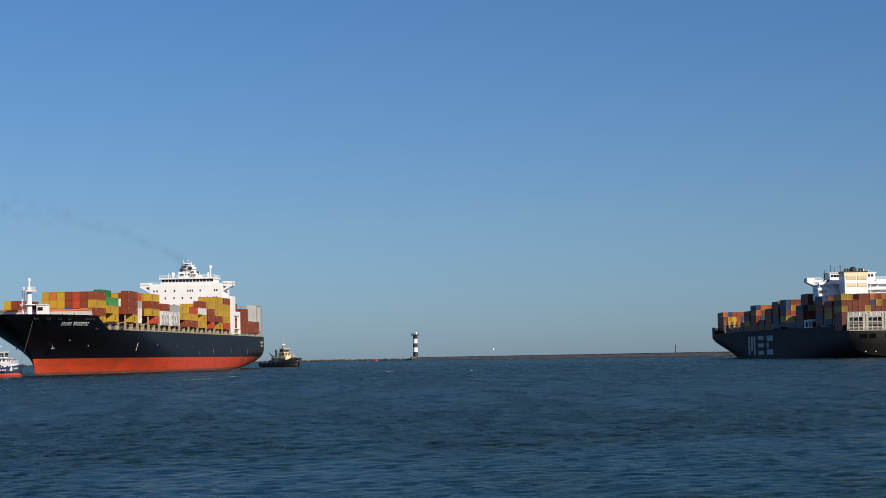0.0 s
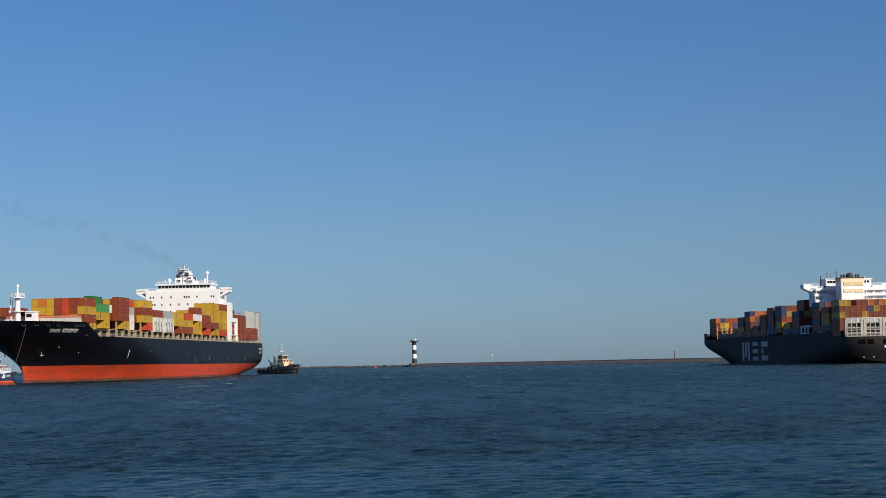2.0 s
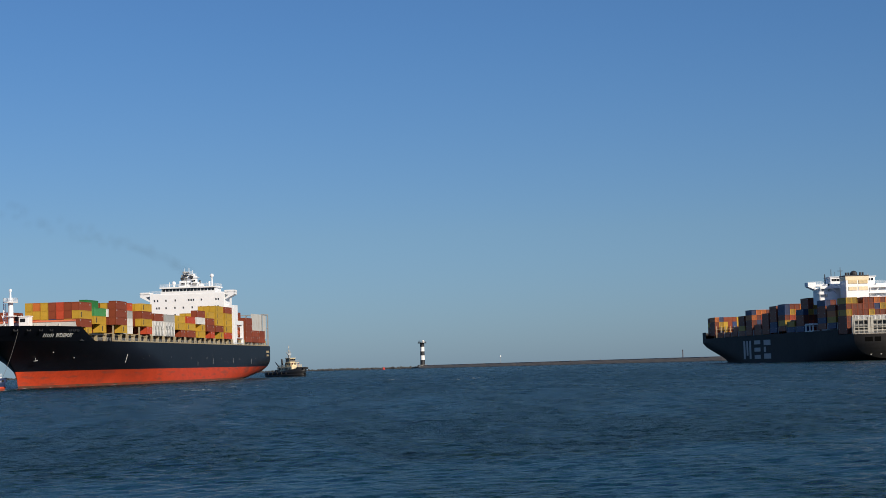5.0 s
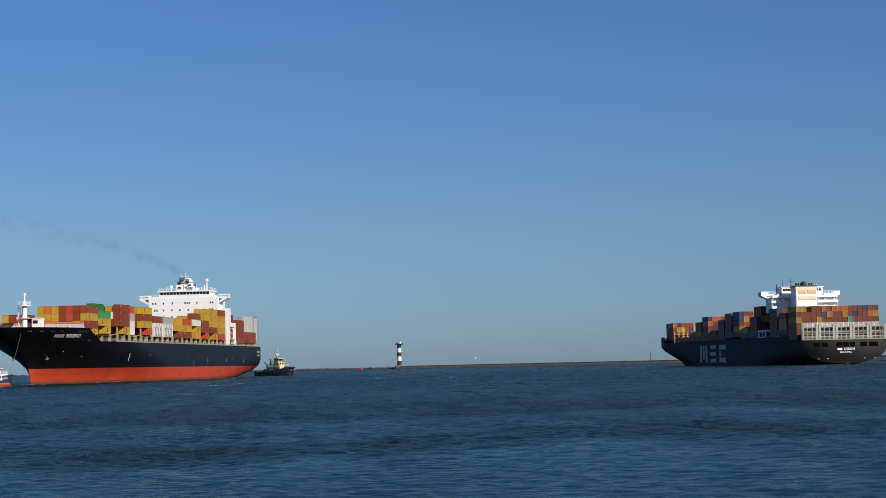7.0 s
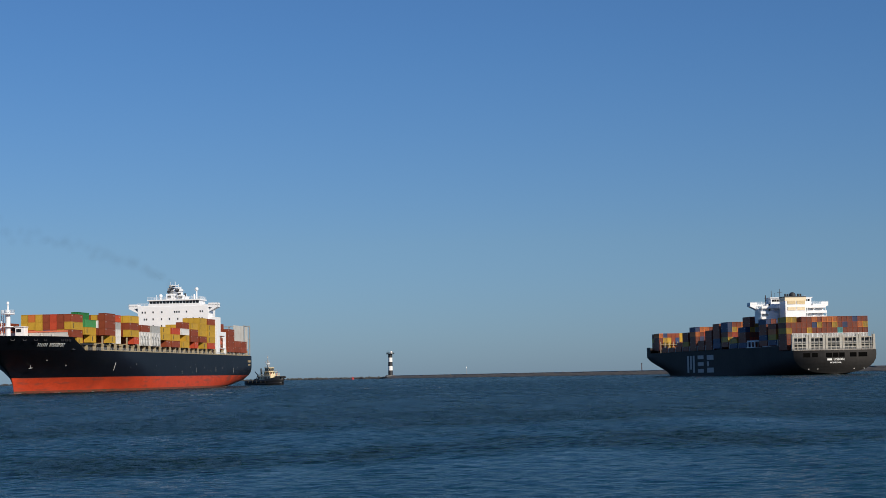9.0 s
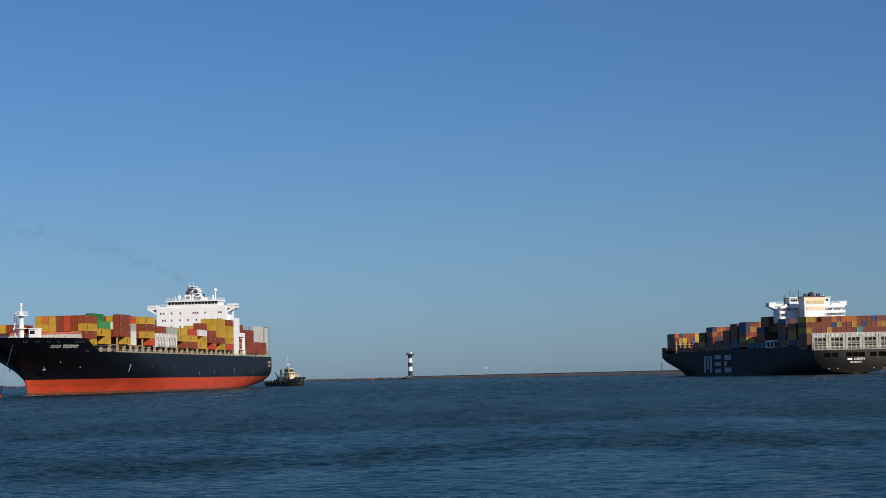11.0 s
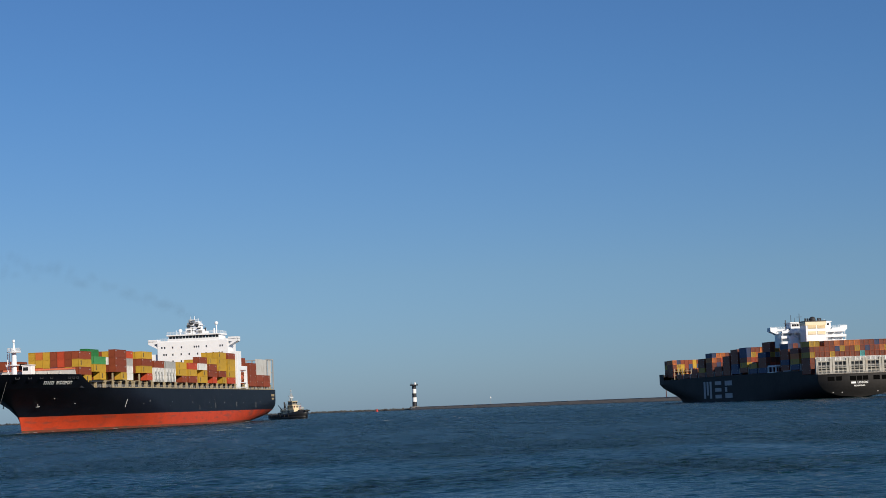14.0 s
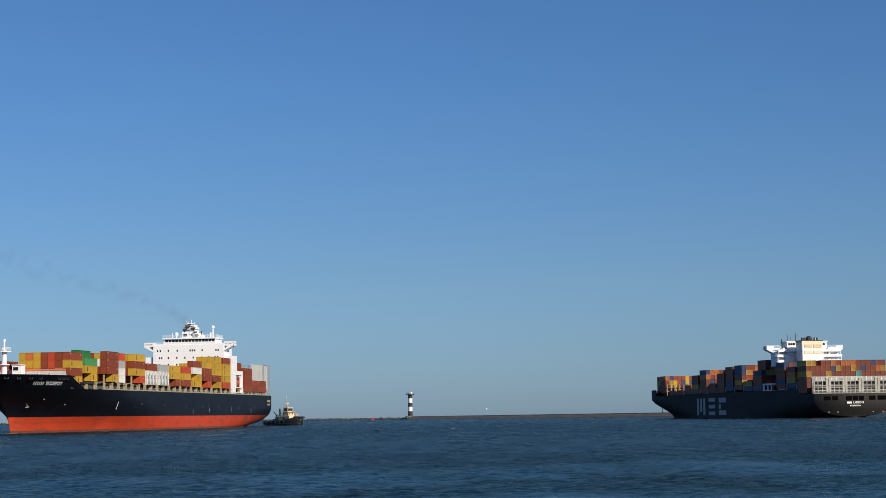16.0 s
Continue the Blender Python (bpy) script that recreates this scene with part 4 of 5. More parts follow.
# ---- the outbound ship: grey hull, seen from astern ----
B = dict(stem_w=[-3, 0, 2, 4, 6, 8, 10, 18], stem_u=[291, 292.5, 294.5, 297.5, 300.5, 302.5, 303.3, 303.6], half=20.1, flare_w=10.5)


def build_outbound_ship():
    ship = empty("container_ship", "laden container ship with dark grey hull and cream funnel", "ship")
    part("hull", hull_band(B, [-3, -1.2, 0.25, 1.2, 2.4, 3.8, 5.2, 7, 9, 11.4]), HULL_GREY, ship, "dark grey painted steel hull", True)
    side = [s for s in S_ROWS if s >= 0.07]
    part("upper_hull", hull_band(B, [11.4, 12.6, 13.8], side, False), HULL_GREY, ship, "", True)
    fore = [s for s in S_ROWS if s > 0.86]
    part("forecastle", hull_band(B, [13.8, 15.5, 17.4], fore, False), HULL_GREY, ship, "raised grey forecastle", True)
    part("deck", deck_plate(B, 13.7, side), DECK_RED, ship)
    part("stern_deck", deck_plate(B, 11.35, S_ROWS[:7]), DECK_RED, ship)
    part("forecastle_deck", deck_plate(B, 15.8, fore), DECK_RED, ship)
    # three pale shapes of the owner's mark on the port side
    def mark(*rects):
        bm = boxes(*[(u0, u1, 20.06, 20.15, w0, w1) for u0, u1, w0, w1 in rects])
        part("owner_mark", bm, LETTER_GREY, ship, "large pale grey painted mark")
    mark((177.4, 181, 1.8, 11.2), (171.8, 175.2, 3.6, 11.2), (166, 169.6, 1.8, 11.2))
    mark((148.4, 159.8, 9.2, 11.2), (148.4, 159.8, 5.5, 7.5), (148.4, 159.8, 1.8, 3.8))
    mark((138.2, 142, 5.2, 7.8), (129.5, 142, 8.6, 11.2), (129.5, 142, 1.8, 4.4))
    # transom: mooring ports, name and marks
    for v0, v1 in ((15.4, 12.0), (11.2, 8.4), (4.4, 1.4), (1.0, -1.6), (-2.0, -4.6), (-7.2, -10.4), (-11.4, -15.6)):
        fr = part("mooring_port", boxes((-.03, .3, min(v0, v1) - .06, max(v0, v1) + .06, 8.1, 10.2)), HULL_GREY, ship)
        # solid panel on the plating, the port's inner shade put into its colour
        part("opening", boxes((-.1, .3, min(v0, v1), max(v0, v1), 8.15, 10.15)), OPENING_SHADE, fr, "panel painted near-black as the shade in a mooring opening")
    turn = pose(-.12, -1.8, 7.0, 90, 0, -90)
    lettering("LISBON", 1.4, turn, LETTER_WHITE, ship, "name_lettering", 0.05, 1.15)
    part("name_bar", boxes((-.16, -.06, 1.6, 3.9, 6.55, 7.45)), LETTER_WHITE, ship, "white bar")
    lettering("MONROVIA", 0.95, pose(-.12, -.1, 5.5, 90, 0, -90), LETTER_WHITE, ship, "port_lettering", 0.05, 1.1)
    for v in (13, 8.6, -9, -14):
        part("hull_mark", boxes((-.05, .1, v - .3, v + .3, 2.5, 2.8)), PLATE_GREY, ship)
    # stern lashing structure, grey, with its openings
    bm = bmesh.new()
    for g in (-16.3, -8.15, 0, 8.15, 16.3):
        for d in (-3.4, 3.4):
            box(bm, 1.2, 2.4, g + d - .55, g + d + .55, 11.4, 18.6)
        for d in (-1.15, 1.15):
            box(bm, 1.4, 2.2, g + d - .16, g + d + .16, 11.4, 17.4)
        for z in (12.9, 15.2, 17.4):
            box(bm, 1.3, 2.3, g - 3.4, g + 3.4, z - .22, z + .22)
    box(bm, 1.1, 2.5, -19.8, 19.8, 14.0, 14.25)
    box(bm, 1.1, 2.5, -19.8, 19.8, 11.35, 11.8)
    part("stern_lashing_bridge", bm, STERN_CREAM, ship, "weathered cream stern lashing bridge in two tiers")
    part("stern_bulkhead", boxes((3.6, 3.9, -19.6, 19.6, 11.4, 17.25)), BULKHEAD, ship, "dark grey bulkhead behind the lashing bridge")
    for k in range(16):
        v = (7.5 - k) * COL
        part("bulkhead_locker", boxes((2.9, 3.6, v - .75, v + .75, 11.5 if k % 3 else 14.3, 13.4 if k % 3 else 16.2)), STERN_CREAM if k % 2 else STEEL_GREY, ship)
    bm = bmesh.new()
    rail(bm, [(.3, 19.6, 11.4), (.3, -19.6, 11.4)], 1.1, 2.0, 0.05)
    rail(bm, [(1.2, 19.6, 14.3), (1.2, -19.6, 14.3)], 1.1, 2.0, 0.05)
    part("stern_railing", bm, STEEL_GREY, ship)
    bm = bmesh.new()
    for v in (-19.4, -18.2, 19.4):
        tube(bm, (.6, v, 11.4), (.6, v, 19.8), .1, .08, 5)
    part("flagstaff", bm, STEEL_GREY, ship)
    # ---- containers
    rng = random.Random(33)
    pool = ["brown"] * 8 + ["red"] * 2 + ["yellow"] * 4 + ["orange"] * 5 + ["blue", "grey"]
    shade = ["brown"] * 6 + ["red", "orange", "yellow", "blue"]
    inner = []
    base = 11.75
    TOPS = {3: ["yellow", "brown", "brown", "brown", "yellow", "brown", "brown", "brown", "brown", "brown", "teal", "brown", "brown", "brown", "brown", "brown"],
            4: ["brown", "brown", "brown", "brown", "brown", "blue", "yellow", "brown", "brown", "yellow", "brown", "blue", "brown", "brown", "orange", "yellow"],
            5: ["yellow", "yellow", None, "brown", "brown", "orange", "brown", "orange", "orange", "orange", "brown", "brown", "brown", "blue", "brown", "brown"]}
    for c in range(16):
        v = (7.5 - c) * COL
        for k in range(6):
            color = ("brown" if c == 0 and k < 3 else (rng.choice(("grey", "brown", "grey")), rng.choice(("brown", "brown", "grey")), "white")[k] if k < 3 else TOPS[k][c])
            if color is None or (k < 2 and c > 1):
                continue
            set_container(ship, color, 9.2 + BOX_L / 2, v, base + k * (BOX_H + .01))
    # bays further forward: after end, tiers, fewer columns towards the bow
    BAYS = [(24.5, 4, 16, 14.4), (38.8, 5, 16, 14.4), (72.5, 6, 16, 14.0), (87.5, 2, 16, 14.0), (102.5, 5, 16, 14.9), (117.5, 5, 16, 14.5), (132, 4, 16, 14.0), (147, 2, 16, 14.0), (163, 5, 16, 14.0),
            (178, 4, 16, 14.0), (193, 1, 16, 14.0), (208, 1, 16, 14.0), (223, 1, 16, 14.0), (250.5, 4, 14, 15.2), (265, 4, 12, 15.2)]
    for a, tiers, cols, w0 in BAYS:
        for c in range(cols):
            v = (cols / 2 - .5 - c) * COL
            high = tiers
            if a == 72.5:
                high = 6 if c in (1, 2) else 4
            elif a in (87.5, 147) and c > 1:
                high = 3
            elif a in (193, 208) and c > 1:
                high = 2
            elif a == 178 and c > 2:
                high = 3
            if 3 < c < 9 and tiers >= 5 and rng.random() < .4:
                high -= 1
            for k in range(high):
                color = rng.choice(pool if c else shade)
                if a == 250.5 and 0 < c < 8:
                    color = rng.choice(("blue", "brown", "orange", "yellow", "brown"))
                if a in (38.8, 72.5) and k == high - 1:
                    color = ("blue", "brown", "blue", "yellow")[c] if c < 4 else color
                w = w0 + k * (BOX_H + .01)
                if c < 2 or (tiers >= 5 and k >= 2 and c < 8):
                    set_container(ship, color, a + BOX_L / 2, v, w)
                else:
                    inner.append((color, a + BOX_L / 2, v, w))
        lashing_bridge(ship, a - 1.2, 13.7, w0 + (2.7 if a < 240 else 5.3), cols * COL / 2 - .4, STEEL_GREY if a < 240 else DECK_BEIGE, 5.0 if a < 240 else 2.5)
    hidden_stacks(ship, inner)
    for sg in (1, -1):
        q = hull_point(0.985, 9.0, B)
        bm = boxes((q.x - 1.0, q.x + .8, min(sg * q.y, sg * (q.y + 1.0)), max(sg * q.y, sg * (q.y + 1.0)), 8.0, 9.0), (q.x - .3, q.x + .3, min(sg * q.y, sg * (q.y + .7)), max(sg * q.y, sg * (q.y + .7)), 9.0, 11.0))
        part("anchor", bm, DARK_STEEL, ship, "dark anchor in its pocket")
    bm = boxes((301.6, 304.4, -3.2, 3.2, 15.6, 17.9), (303.4, 304.9, -2.0, 2.0, 12.6, 14.2), bevel=.12)
    part("bow_chock", bm, DARK_STEEL, ship, "dark bow chock and roller")
    build_outbound_bridge(ship)
    return ship


def build_outbound_bridge(ship):
    part("accommodation_block", boxes((58.5, 67.5, -13.2, 13.2, 13.7, 26.0), (58.4, 67.6, -16.2, 16.4, 26.0, 33.3), (58.5, 67.5, -13.2, 13.2, 33.3, 35.2), bevel=0.1), SHIP_WHITE, ship, "white accommodation block")
    # open decks on the after face, carried out over the house's sides
    for w, port, star in ((27.9, 16.9, -16.7), (30.6, 17.2, -16.9), (33.2, 16.7, -16.5)):
        bm = boxes((55.4, 62.0, star, port, w - .16, w + .12), (55.4, 55.55, 10.4, port, w + .1, w + 1.05), (55.4, 55.55, star, -6.4, w + .1, w + 1.05))
        part("balcony", bm, SHIP_WHITE, ship, "white after deck with plated rail")
        bm = bmesh.new()
        rail(bm, [(62, port - .1, w + .1), (55.5, port - .1, w + .1), (55.5, star + .1, w + .1), (62, star + .1, w + .1)], 1.1, 1.5, 0.05)
        part("balcony_rail", bm, SHIP_WHITE, ship)
        for v in (port - .3, 11.2, -7.0, star + .3):
            part("deck_post", boxes((55.6, 55.9, v - .12, v + .12, w - 2.6, w - .16)), SHIP_WHITE, ship)
    # boat station on the port side below the house
    part("boat_platform", boxes((57.5, 70.5, 17.0, 20.3, 13.75, 14.1), (57.5, 70.5, 17.0, 20.3, 16.7, 16.95)), SHIP_WHITE, ship, "white boat platform")
    for u in (58.4, 63.6, 69.4):
        part("boat_davit", boxes((u - .3, u + .3, 19.6, 20.2, 14.1, 16.7), (u - .22, u + .22, 17.6, 20.2, 16.95, 17.5)), SHIP_WHITE, ship, "white davit post")
    wheel = part("wheelhouse", boxes((59.5, 67.8, -10.5, 10.5, 35.2, 38.2), (59.1, 68.4, -11, 11, 38.2, 38.6)), SHIP_WHITE, ship, "white wheelhouse")
    for k in range(6):
        v = -9.6 + k * 1.5 if k < 3 else 2.6 + k * 1.25
        part("bridge_window", boxes((59.42, 59.5, v, v + 1.1, 36.5, 37.6)), GLASS_DARK, wheel)
    for sg in (1, -1):
        bm = bmesh.new()
        box(bm, 62.5, 67.5, min(sg * 10, sg * 20.3), max(sg * 10, sg * 20.3), 35.0, 35.35)
        box(bm, 62.5, 67.5, min(sg * 20.1, sg * 20.3), max(sg * 20.1, sg * 20.3), 34.4, 36.3)
        box(bm, 62.4, 62.6, min(sg * 16.6, sg * 20.3), max(sg * 16.6, sg * 20.3), 35.2, 36.3)
        prism(bm, [(sg * 13.2, 35.0), (sg * 20.2, 35.0), (sg * 20.2, 34.4), (sg * 13.2, 31.0), (sg * 13.2, 32.2), (sg * 17.4, 34.3), (sg * 13.2, 34.4)], 0, 62.5, 62.8)
        prism(bm, [(sg * 13.2, 35.0), (sg * 20.2, 35.0), (sg * 20.2, 34.4), (sg * 13.2, 31.0), (sg * 13.2, 32.2), (sg * 17.4, 34.3), (sg * 13.2, 34.4)], 0, 67, 67.3)
        rail(bm, [(62.5, sg * 10, 35.35), (62.5, sg * 20.2, 35.35)], 1.2, 1.5, 0.06)
        part("bridge_wing", bm, SHIP_WHITE, ship, "white bridge wing on a bracket")
    fun = part("funnel", boxes((45.5, 54.0, -2.7, 7.9, 13.7, 37.6), bevel=0.15), SHIP_WHITE, ship, "tall white and cream funnel casing")
    part("funnel_band", boxes((45.4, 54.1, -2.8, 8.0, 36.2, 38.0)), CREAM, fun, "cream funnel band")
    part("funnel_top", boxes((45.3, 54.2, -2.9, 8.1, 38.0, 38.5)), DARK_STEEL, fun, "black funnel rim")
    for v0 in (6.8, 2.0):
        for w0 in (34.6, 31.6):
            lv = part("louvre", boxes((45.32, 45.5, v0 - 4.2, v0, w0, w0 + 1.7)), LOUVRE if w0 > 34 else CREAM, fun, "buff ventilation louvre")
            part("slats", boxes(*[(45.24, 45.34, v0 - 4.2, v0, w0 + .1 + .4 * k, w0 + .25 + .4 * k) for k in range(4)]), CREAM, lv)
    bm = bmesh.new()
    ball(bm, (50, 2.6, 39.2), 1.7, 0.9, 12)
    for v in (6.2, 5.0, -.4, -1.6):
        tube(bm, (50, v, 38.5), (50, v, 39.9), .5, .5, 8)
    part("exhaust_pipes", bm, DARK_STEEL, fun, "black exhaust pipes")
    bm = bmesh.new()
    tube(bm, (63, 4.6, 38.6), (63, 4.6, 43.0), .22, .12, 6)
    box(bm, 62.6, 63.4, 3.4, 5.8, 41.2, 41.4)
    mast = part("radar_mast", bm, DARK_STEEL, ship, "dark radar mast")
    for v, top, r in ((9.0, 42.2, .2), (12.0, 39.9, .35), (7.2, 41.0, .12), (-6, 40.3, .28), (-8.5, 39.8, .12)):
        bm = bmesh.new()
        tube(bm, (63, v, 38.6 if abs(v) < 11 else 35.3), (63, v, top), r, r * .7, 6)
        part("aerial", bm, DARK_STEEL if v > 0 else SHIP_WHITE, mast)
    # stairs and lockers on the after side of the house
    for v0, v1 in ((9.5, 12.6), (-12.2, -4.4)):
        for w in (30.7, 33.3, 27.9):
            part("locker", boxes((57.2, 58.55, v0 + .6, v0 + 1.9, w, w + 1.9)), SHIP_WHITE, ship, "white deck locker")
            part("doorway", boxes((58.4, 58.52, v1 - 1.4, v1 - .5, w + .1, w + 2.0)), OPENING_SHADE, ship, "panel painted near-black as the shade in a doorway")
    for sg in (1, -1):
        bm = bmesh.new()
        prism(bm, [(sg * 8.4, 30.7), (sg * 8.8, 30.7), (sg * 11.6, 33.2), (sg * 11.2, 33.2)], 0, 55.9, 56.6)
        part("stair", bm, SHIP_WHITE, ship)
    part("side_casing", boxes((55.5, 58.6, 8.0, 13.2, 13.7, 30.5)), SHIP_WHITE, ship)


# ======== tugs ========
def tug_hull(length, half, low, rows, sheer):
    """A tug's hull band between two heights; stern square with round corners, bow full."""
    bm = bmesh.new()
    s_rows = [0, .03, .08, .16, .3, .45, .6, .72, .8, .87, .92, .96, .985, 1.0]
    for sg in (1, -1):
        g = []
        for f in rows:
            line = []
            for s in s_rows:
                b = half * (1 - max(0, (s - .5) / .5) ** 2.6) ** .62 * (1 - .28 * max(0, (.12 - s) / .12) ** 2)
                z = low + f * (sheer(s) - low)
                line.append(bm.verts.new((-length / 2 + s * length * (.96 + .04 * f), sg * b * (.86 + .14 * f), z)))
            g.append(line)
        for a, b in zip(g, g[1:]):
            for i in range(len(s_rows) - 1):
                bm.faces.new((a[i], a[i + 1], b[i + 1], b[i]))
        for i in range(len(s_rows) - 1):          # deck half
            t = g[-1]
            m0, m1 = bm.verts.new((t[i].co.x, 0, t[i].co.z - .5)), bm.verts.new((t[i + 1].co.x, 0, t[i + 1].co.z - .5))
            bm.faces.new((t[i], t[i + 1], m1, m0))
        for a, b in zip(g, g[1:]):
            p0, p1 = bm.verts.new((a[0].co.x, 0, a[0].co.z)), bm.verts.new((b[0].co.x, 0, b[0].co.z))
            bm.faces.new((a[0], b[0], p1, p0))
    bmesh.ops.remove_doubles(bm, verts=list(bm.verts), dist=0.003)
    bmesh.ops.recalc_face_normals(bm, faces=list(bm.faces))
    return bm


def build_tug(label, hull_mat, low_mat, house_mat, name_group):
    tug = empty("tug", label, "tugboat", name_group)
    L, H = 28.0, 4.9
    sheer = lambda s: 2.3 + 2.2 * max(0, (s - .35) / .65) ** 1.6
    part("bottom", tug_hull(L * .97, H * .97, -1.5, [0, .8, .99], lambda s: 0.95 + .5 * s), low_mat, tug, "", True)
    part("hull", tug_hull(L, H, .2, [0, .5, 1.0], sheer), hull_mat, tug, "", True)
    for sg in (1, -1):                            # tyre fenders
        for x in (-9, -5.5, -2, 1.5, 5):
            bm = bmesh.new()
            tube(bm, (x, sg * (H + .02), 1.7), (x, sg * (H + .38), 1.7), .62, .62, 12)
            part("fender", bm, RUBBER, tug)
    bm = bmesh.new()
    tube(bm, (L / 2 - .1, -1.5, 3.9), (L / 2 - .1, 1.5, 3.9), .4, .4, 10)
    part("bow_fender", bm, RUBBER, tug)
    house = part("deckhouse", boxes((-3.2, 7.4, -3.1, 3.1, 2.2, 4.8), bevel=.15), house_mat, tug, "painted deckhouse")
    for x in (-1.6, 0, 2, 4, 5.8):
        for sg in (1, -1):
            part("porthole", boxes((x - .3, x + .3, min(sg * 3.08, sg * 3.14), max(sg * 3.08, sg * 3.14), 3.4, 4.1)), GLASS_DARK, house)
    for x in (-2.4, 3.0):
        for sg in (1, -1):
            part("door", boxes((x - .4, x + .4, min(sg * 3.1, sg * 3.16), max(sg * 3.1, sg * 3.16), 2.4, 4.4)), DARK_STEEL, house, "dark steel door")
    mid = part("upper_house", boxes((.2, 4.9, -1.8, 1.8, 4.8, 6.7), bevel=.12), house_mat, tug)
    for x in (.7, 2.2, 3.6):
        for sg in (1, -1):
            part("window", boxes((x, x + .7, min(sg * 1.78, sg * 1.84), max(sg * 1.78, sg * 1.84), 5.5, 6.3)), GLASS_DARK, mid)
    for v in (-1.2, .4):
        part("window", boxes((4.88, 4.95, v, v + .8, 5.5, 6.3)), GLASS_DARK, mid)
    part("bridge_deck", boxes((-.6, 5.6, -2.7, 2.7, 6.62, 6.78)), house_mat, tug)
    bm = bmesh.new()
    rail(bm, [(-.5, 2.6, 6.78), (5.5, 2.6, 6.78), (5.5, -2.6, 6.78), (-.5, -2.6, 6.78)], .95, 1.2, .04)
    part("bridge_rail", bm, STEEL_GREY, tug)
    for sg in (1, -1):
        bm = bmesh.new()
        tube(bm, (-.9, sg * 2.4, 5.3), (.3, sg * 2.4, 5.3), .34, .34, 10)
        part("life_raft", bm, SHIP_WHITE, tug, "white life raft canister")
        bm = bmesh.new()
        tube(bm, (5.9, sg * 1.9, 4.8), (5.9, sg * 1.9, 5.9), .14, .14, 6)
        tube(bm, (5.7, sg * 1.9, 5.9), (6.9, sg * 1.9, 6.5), .16, .1, 6)
        part("fire_monitor", bm, BEACON_RED, tug, "red fire monitor")
    for x, y0, h in ((-11.8, 2.4, .9), (-11.8, -2.4, .9), (-10.2, .8, 1.2), (11.6, 1.6, .8), (11.6, -1.6, .8)):
        bm = bmesh.new()
        tube(bm, (x, y0, 1.8 if x < 0 else 3.2), (x, y0, (1.8 if x < 0 else 3.2) + h), .24, .24, 8)
        part("bollard", bm, DARK_STEEL, tug)
    bm = bmesh.new()
    for sg in (1, -1):
        tube(bm, (-4.4, sg * 3.6, 1.9), (-4.4, sg * 2.2, 5.2), .16, .16, 6)
    tube(bm, (-4.4, -2.2, 5.2), (-4.4, 2.2, 5.2), .16, .16, 6)
    part("towing_arch", bm, DARK_STEEL, tug, "dark towing arch")
    bm = bmesh.new()
    rail(bm, [(-13.2, 3.2, 2.2), (-13.2, -3.2, 2.2)], 1.0, 1.2, .05)
    part("stern_rail", bm, DARK_STEEL, tug)
    bm = bmesh.new()
    prism(bm, [(.9, 6.7), (3.9, 6.7), (4.2, 8.8), (.7, 8.8)], 1, -1.6, 1.6)
    wheel = part("wheelhouse", bm, house_mat, tug, "wheelhouse with windows all round")
    for sg in (1, -1):
        for x in (.95, 1.95, 2.95):
            part("window", boxes((x, x + .85, min(sg * 1.59, sg * 1.65), max(sg * 1.59, sg * 1.65), 7.2, 8.5)), GLASS_DARK, wheel)
    for v in (-1.5, -.48, .54):
        bm = bmesh.new()
        prism(bm, [(3.95, 7.2), (4.03, 7.2), (4.22, 8.5), (4.12, 8.5)], 1, v, v + .95)
        part("window", bm, GLASS_DARK, wheel)
        part("window", boxes((.66, .8, v, v + .95, 7.3, 8.5)), GLASS_DARK, wheel)
    part("wheelhouse_roof", boxes((.5, 4.45, -1.75, 1.75, 8.8, 9.0), bevel=.06), house_mat, wheel)
    bm = bmesh.new()
    tube(bm, (1.6, 0, 8.9), (1.2, 0, 15.0), .26, .1, 8)
    for sg in (1, -1):
        tube(bm, (1.2, sg * 1.3, 9.0), (1.3, sg * .2, 12.6), .1, sides=6)
        tube(bm, (1.1, sg * 1.2, 11.2), (1.1, sg * 1.2, 12.0), .13, sides=6)
    tube(bm, (.8, 0, 9.0), (1.3, 0, 12.4), .12, sides=6)
    box(bm, .7, 1.5, -1.3, 1.3, 11.2, 11.35)
    box(bm, .7, 1.5, -.9, .9, 12.6, 12.72)
    box(bm, 1.3, 1.6, -.8, .8, 10.4, 10.65)
    mast = part("mast", bm, STEEL_GREY, tug, "grey mast with radar and lamps")
    part("mast_top", boxes((1.0, 1.4, -.25, .25, 13.8, 14.4), bevel=.06), PLATE_GREY, mast, "white lamp housing")
    part("radar_scanner", boxes((1.55, 1.8, -1.1, 1.1, 10.75, 10.95)), SHIP_WHITE, mast)
    for sg in (1, -1):
        bm = bmesh.new()
        tube(bm, (-1.4, sg * 1.9, 4.7), (-1.8, sg * 1.9, 7.8), .5, .45, 10)
        tube(bm, (-1.8, sg * 1.9, 7.8), (-1.9, sg * 1.9, 8.5), .38, .42, 10)
        part("funnel", bm, DARK_STEEL if hull_mat is TUG_BLACK else house_mat, tug, "exhaust funnel")
    bm = bmesh.new()
    tube(bm, (9.4, -1.2, 3.9), (9.4, 1.2, 3.9), .8, .8, 12)
    box(bm, 8.4, 10.4, -1.5, -1.2, 2.8, 4.4)
    box(bm, 8.4, 10.4, 1.2, 1.5, 2.8, 4.4)
    part("towing_winch", bm, DARK_STEEL, tug)
    bm = bmesh.new()
    tube(bm, (-7, 0, 2.0), (-7, 0, 5.0), .3, .3, 8)
    tube(bm, (-7, 0, 5.0), (-9.5, 0, 7.0), .25, .18, 8)
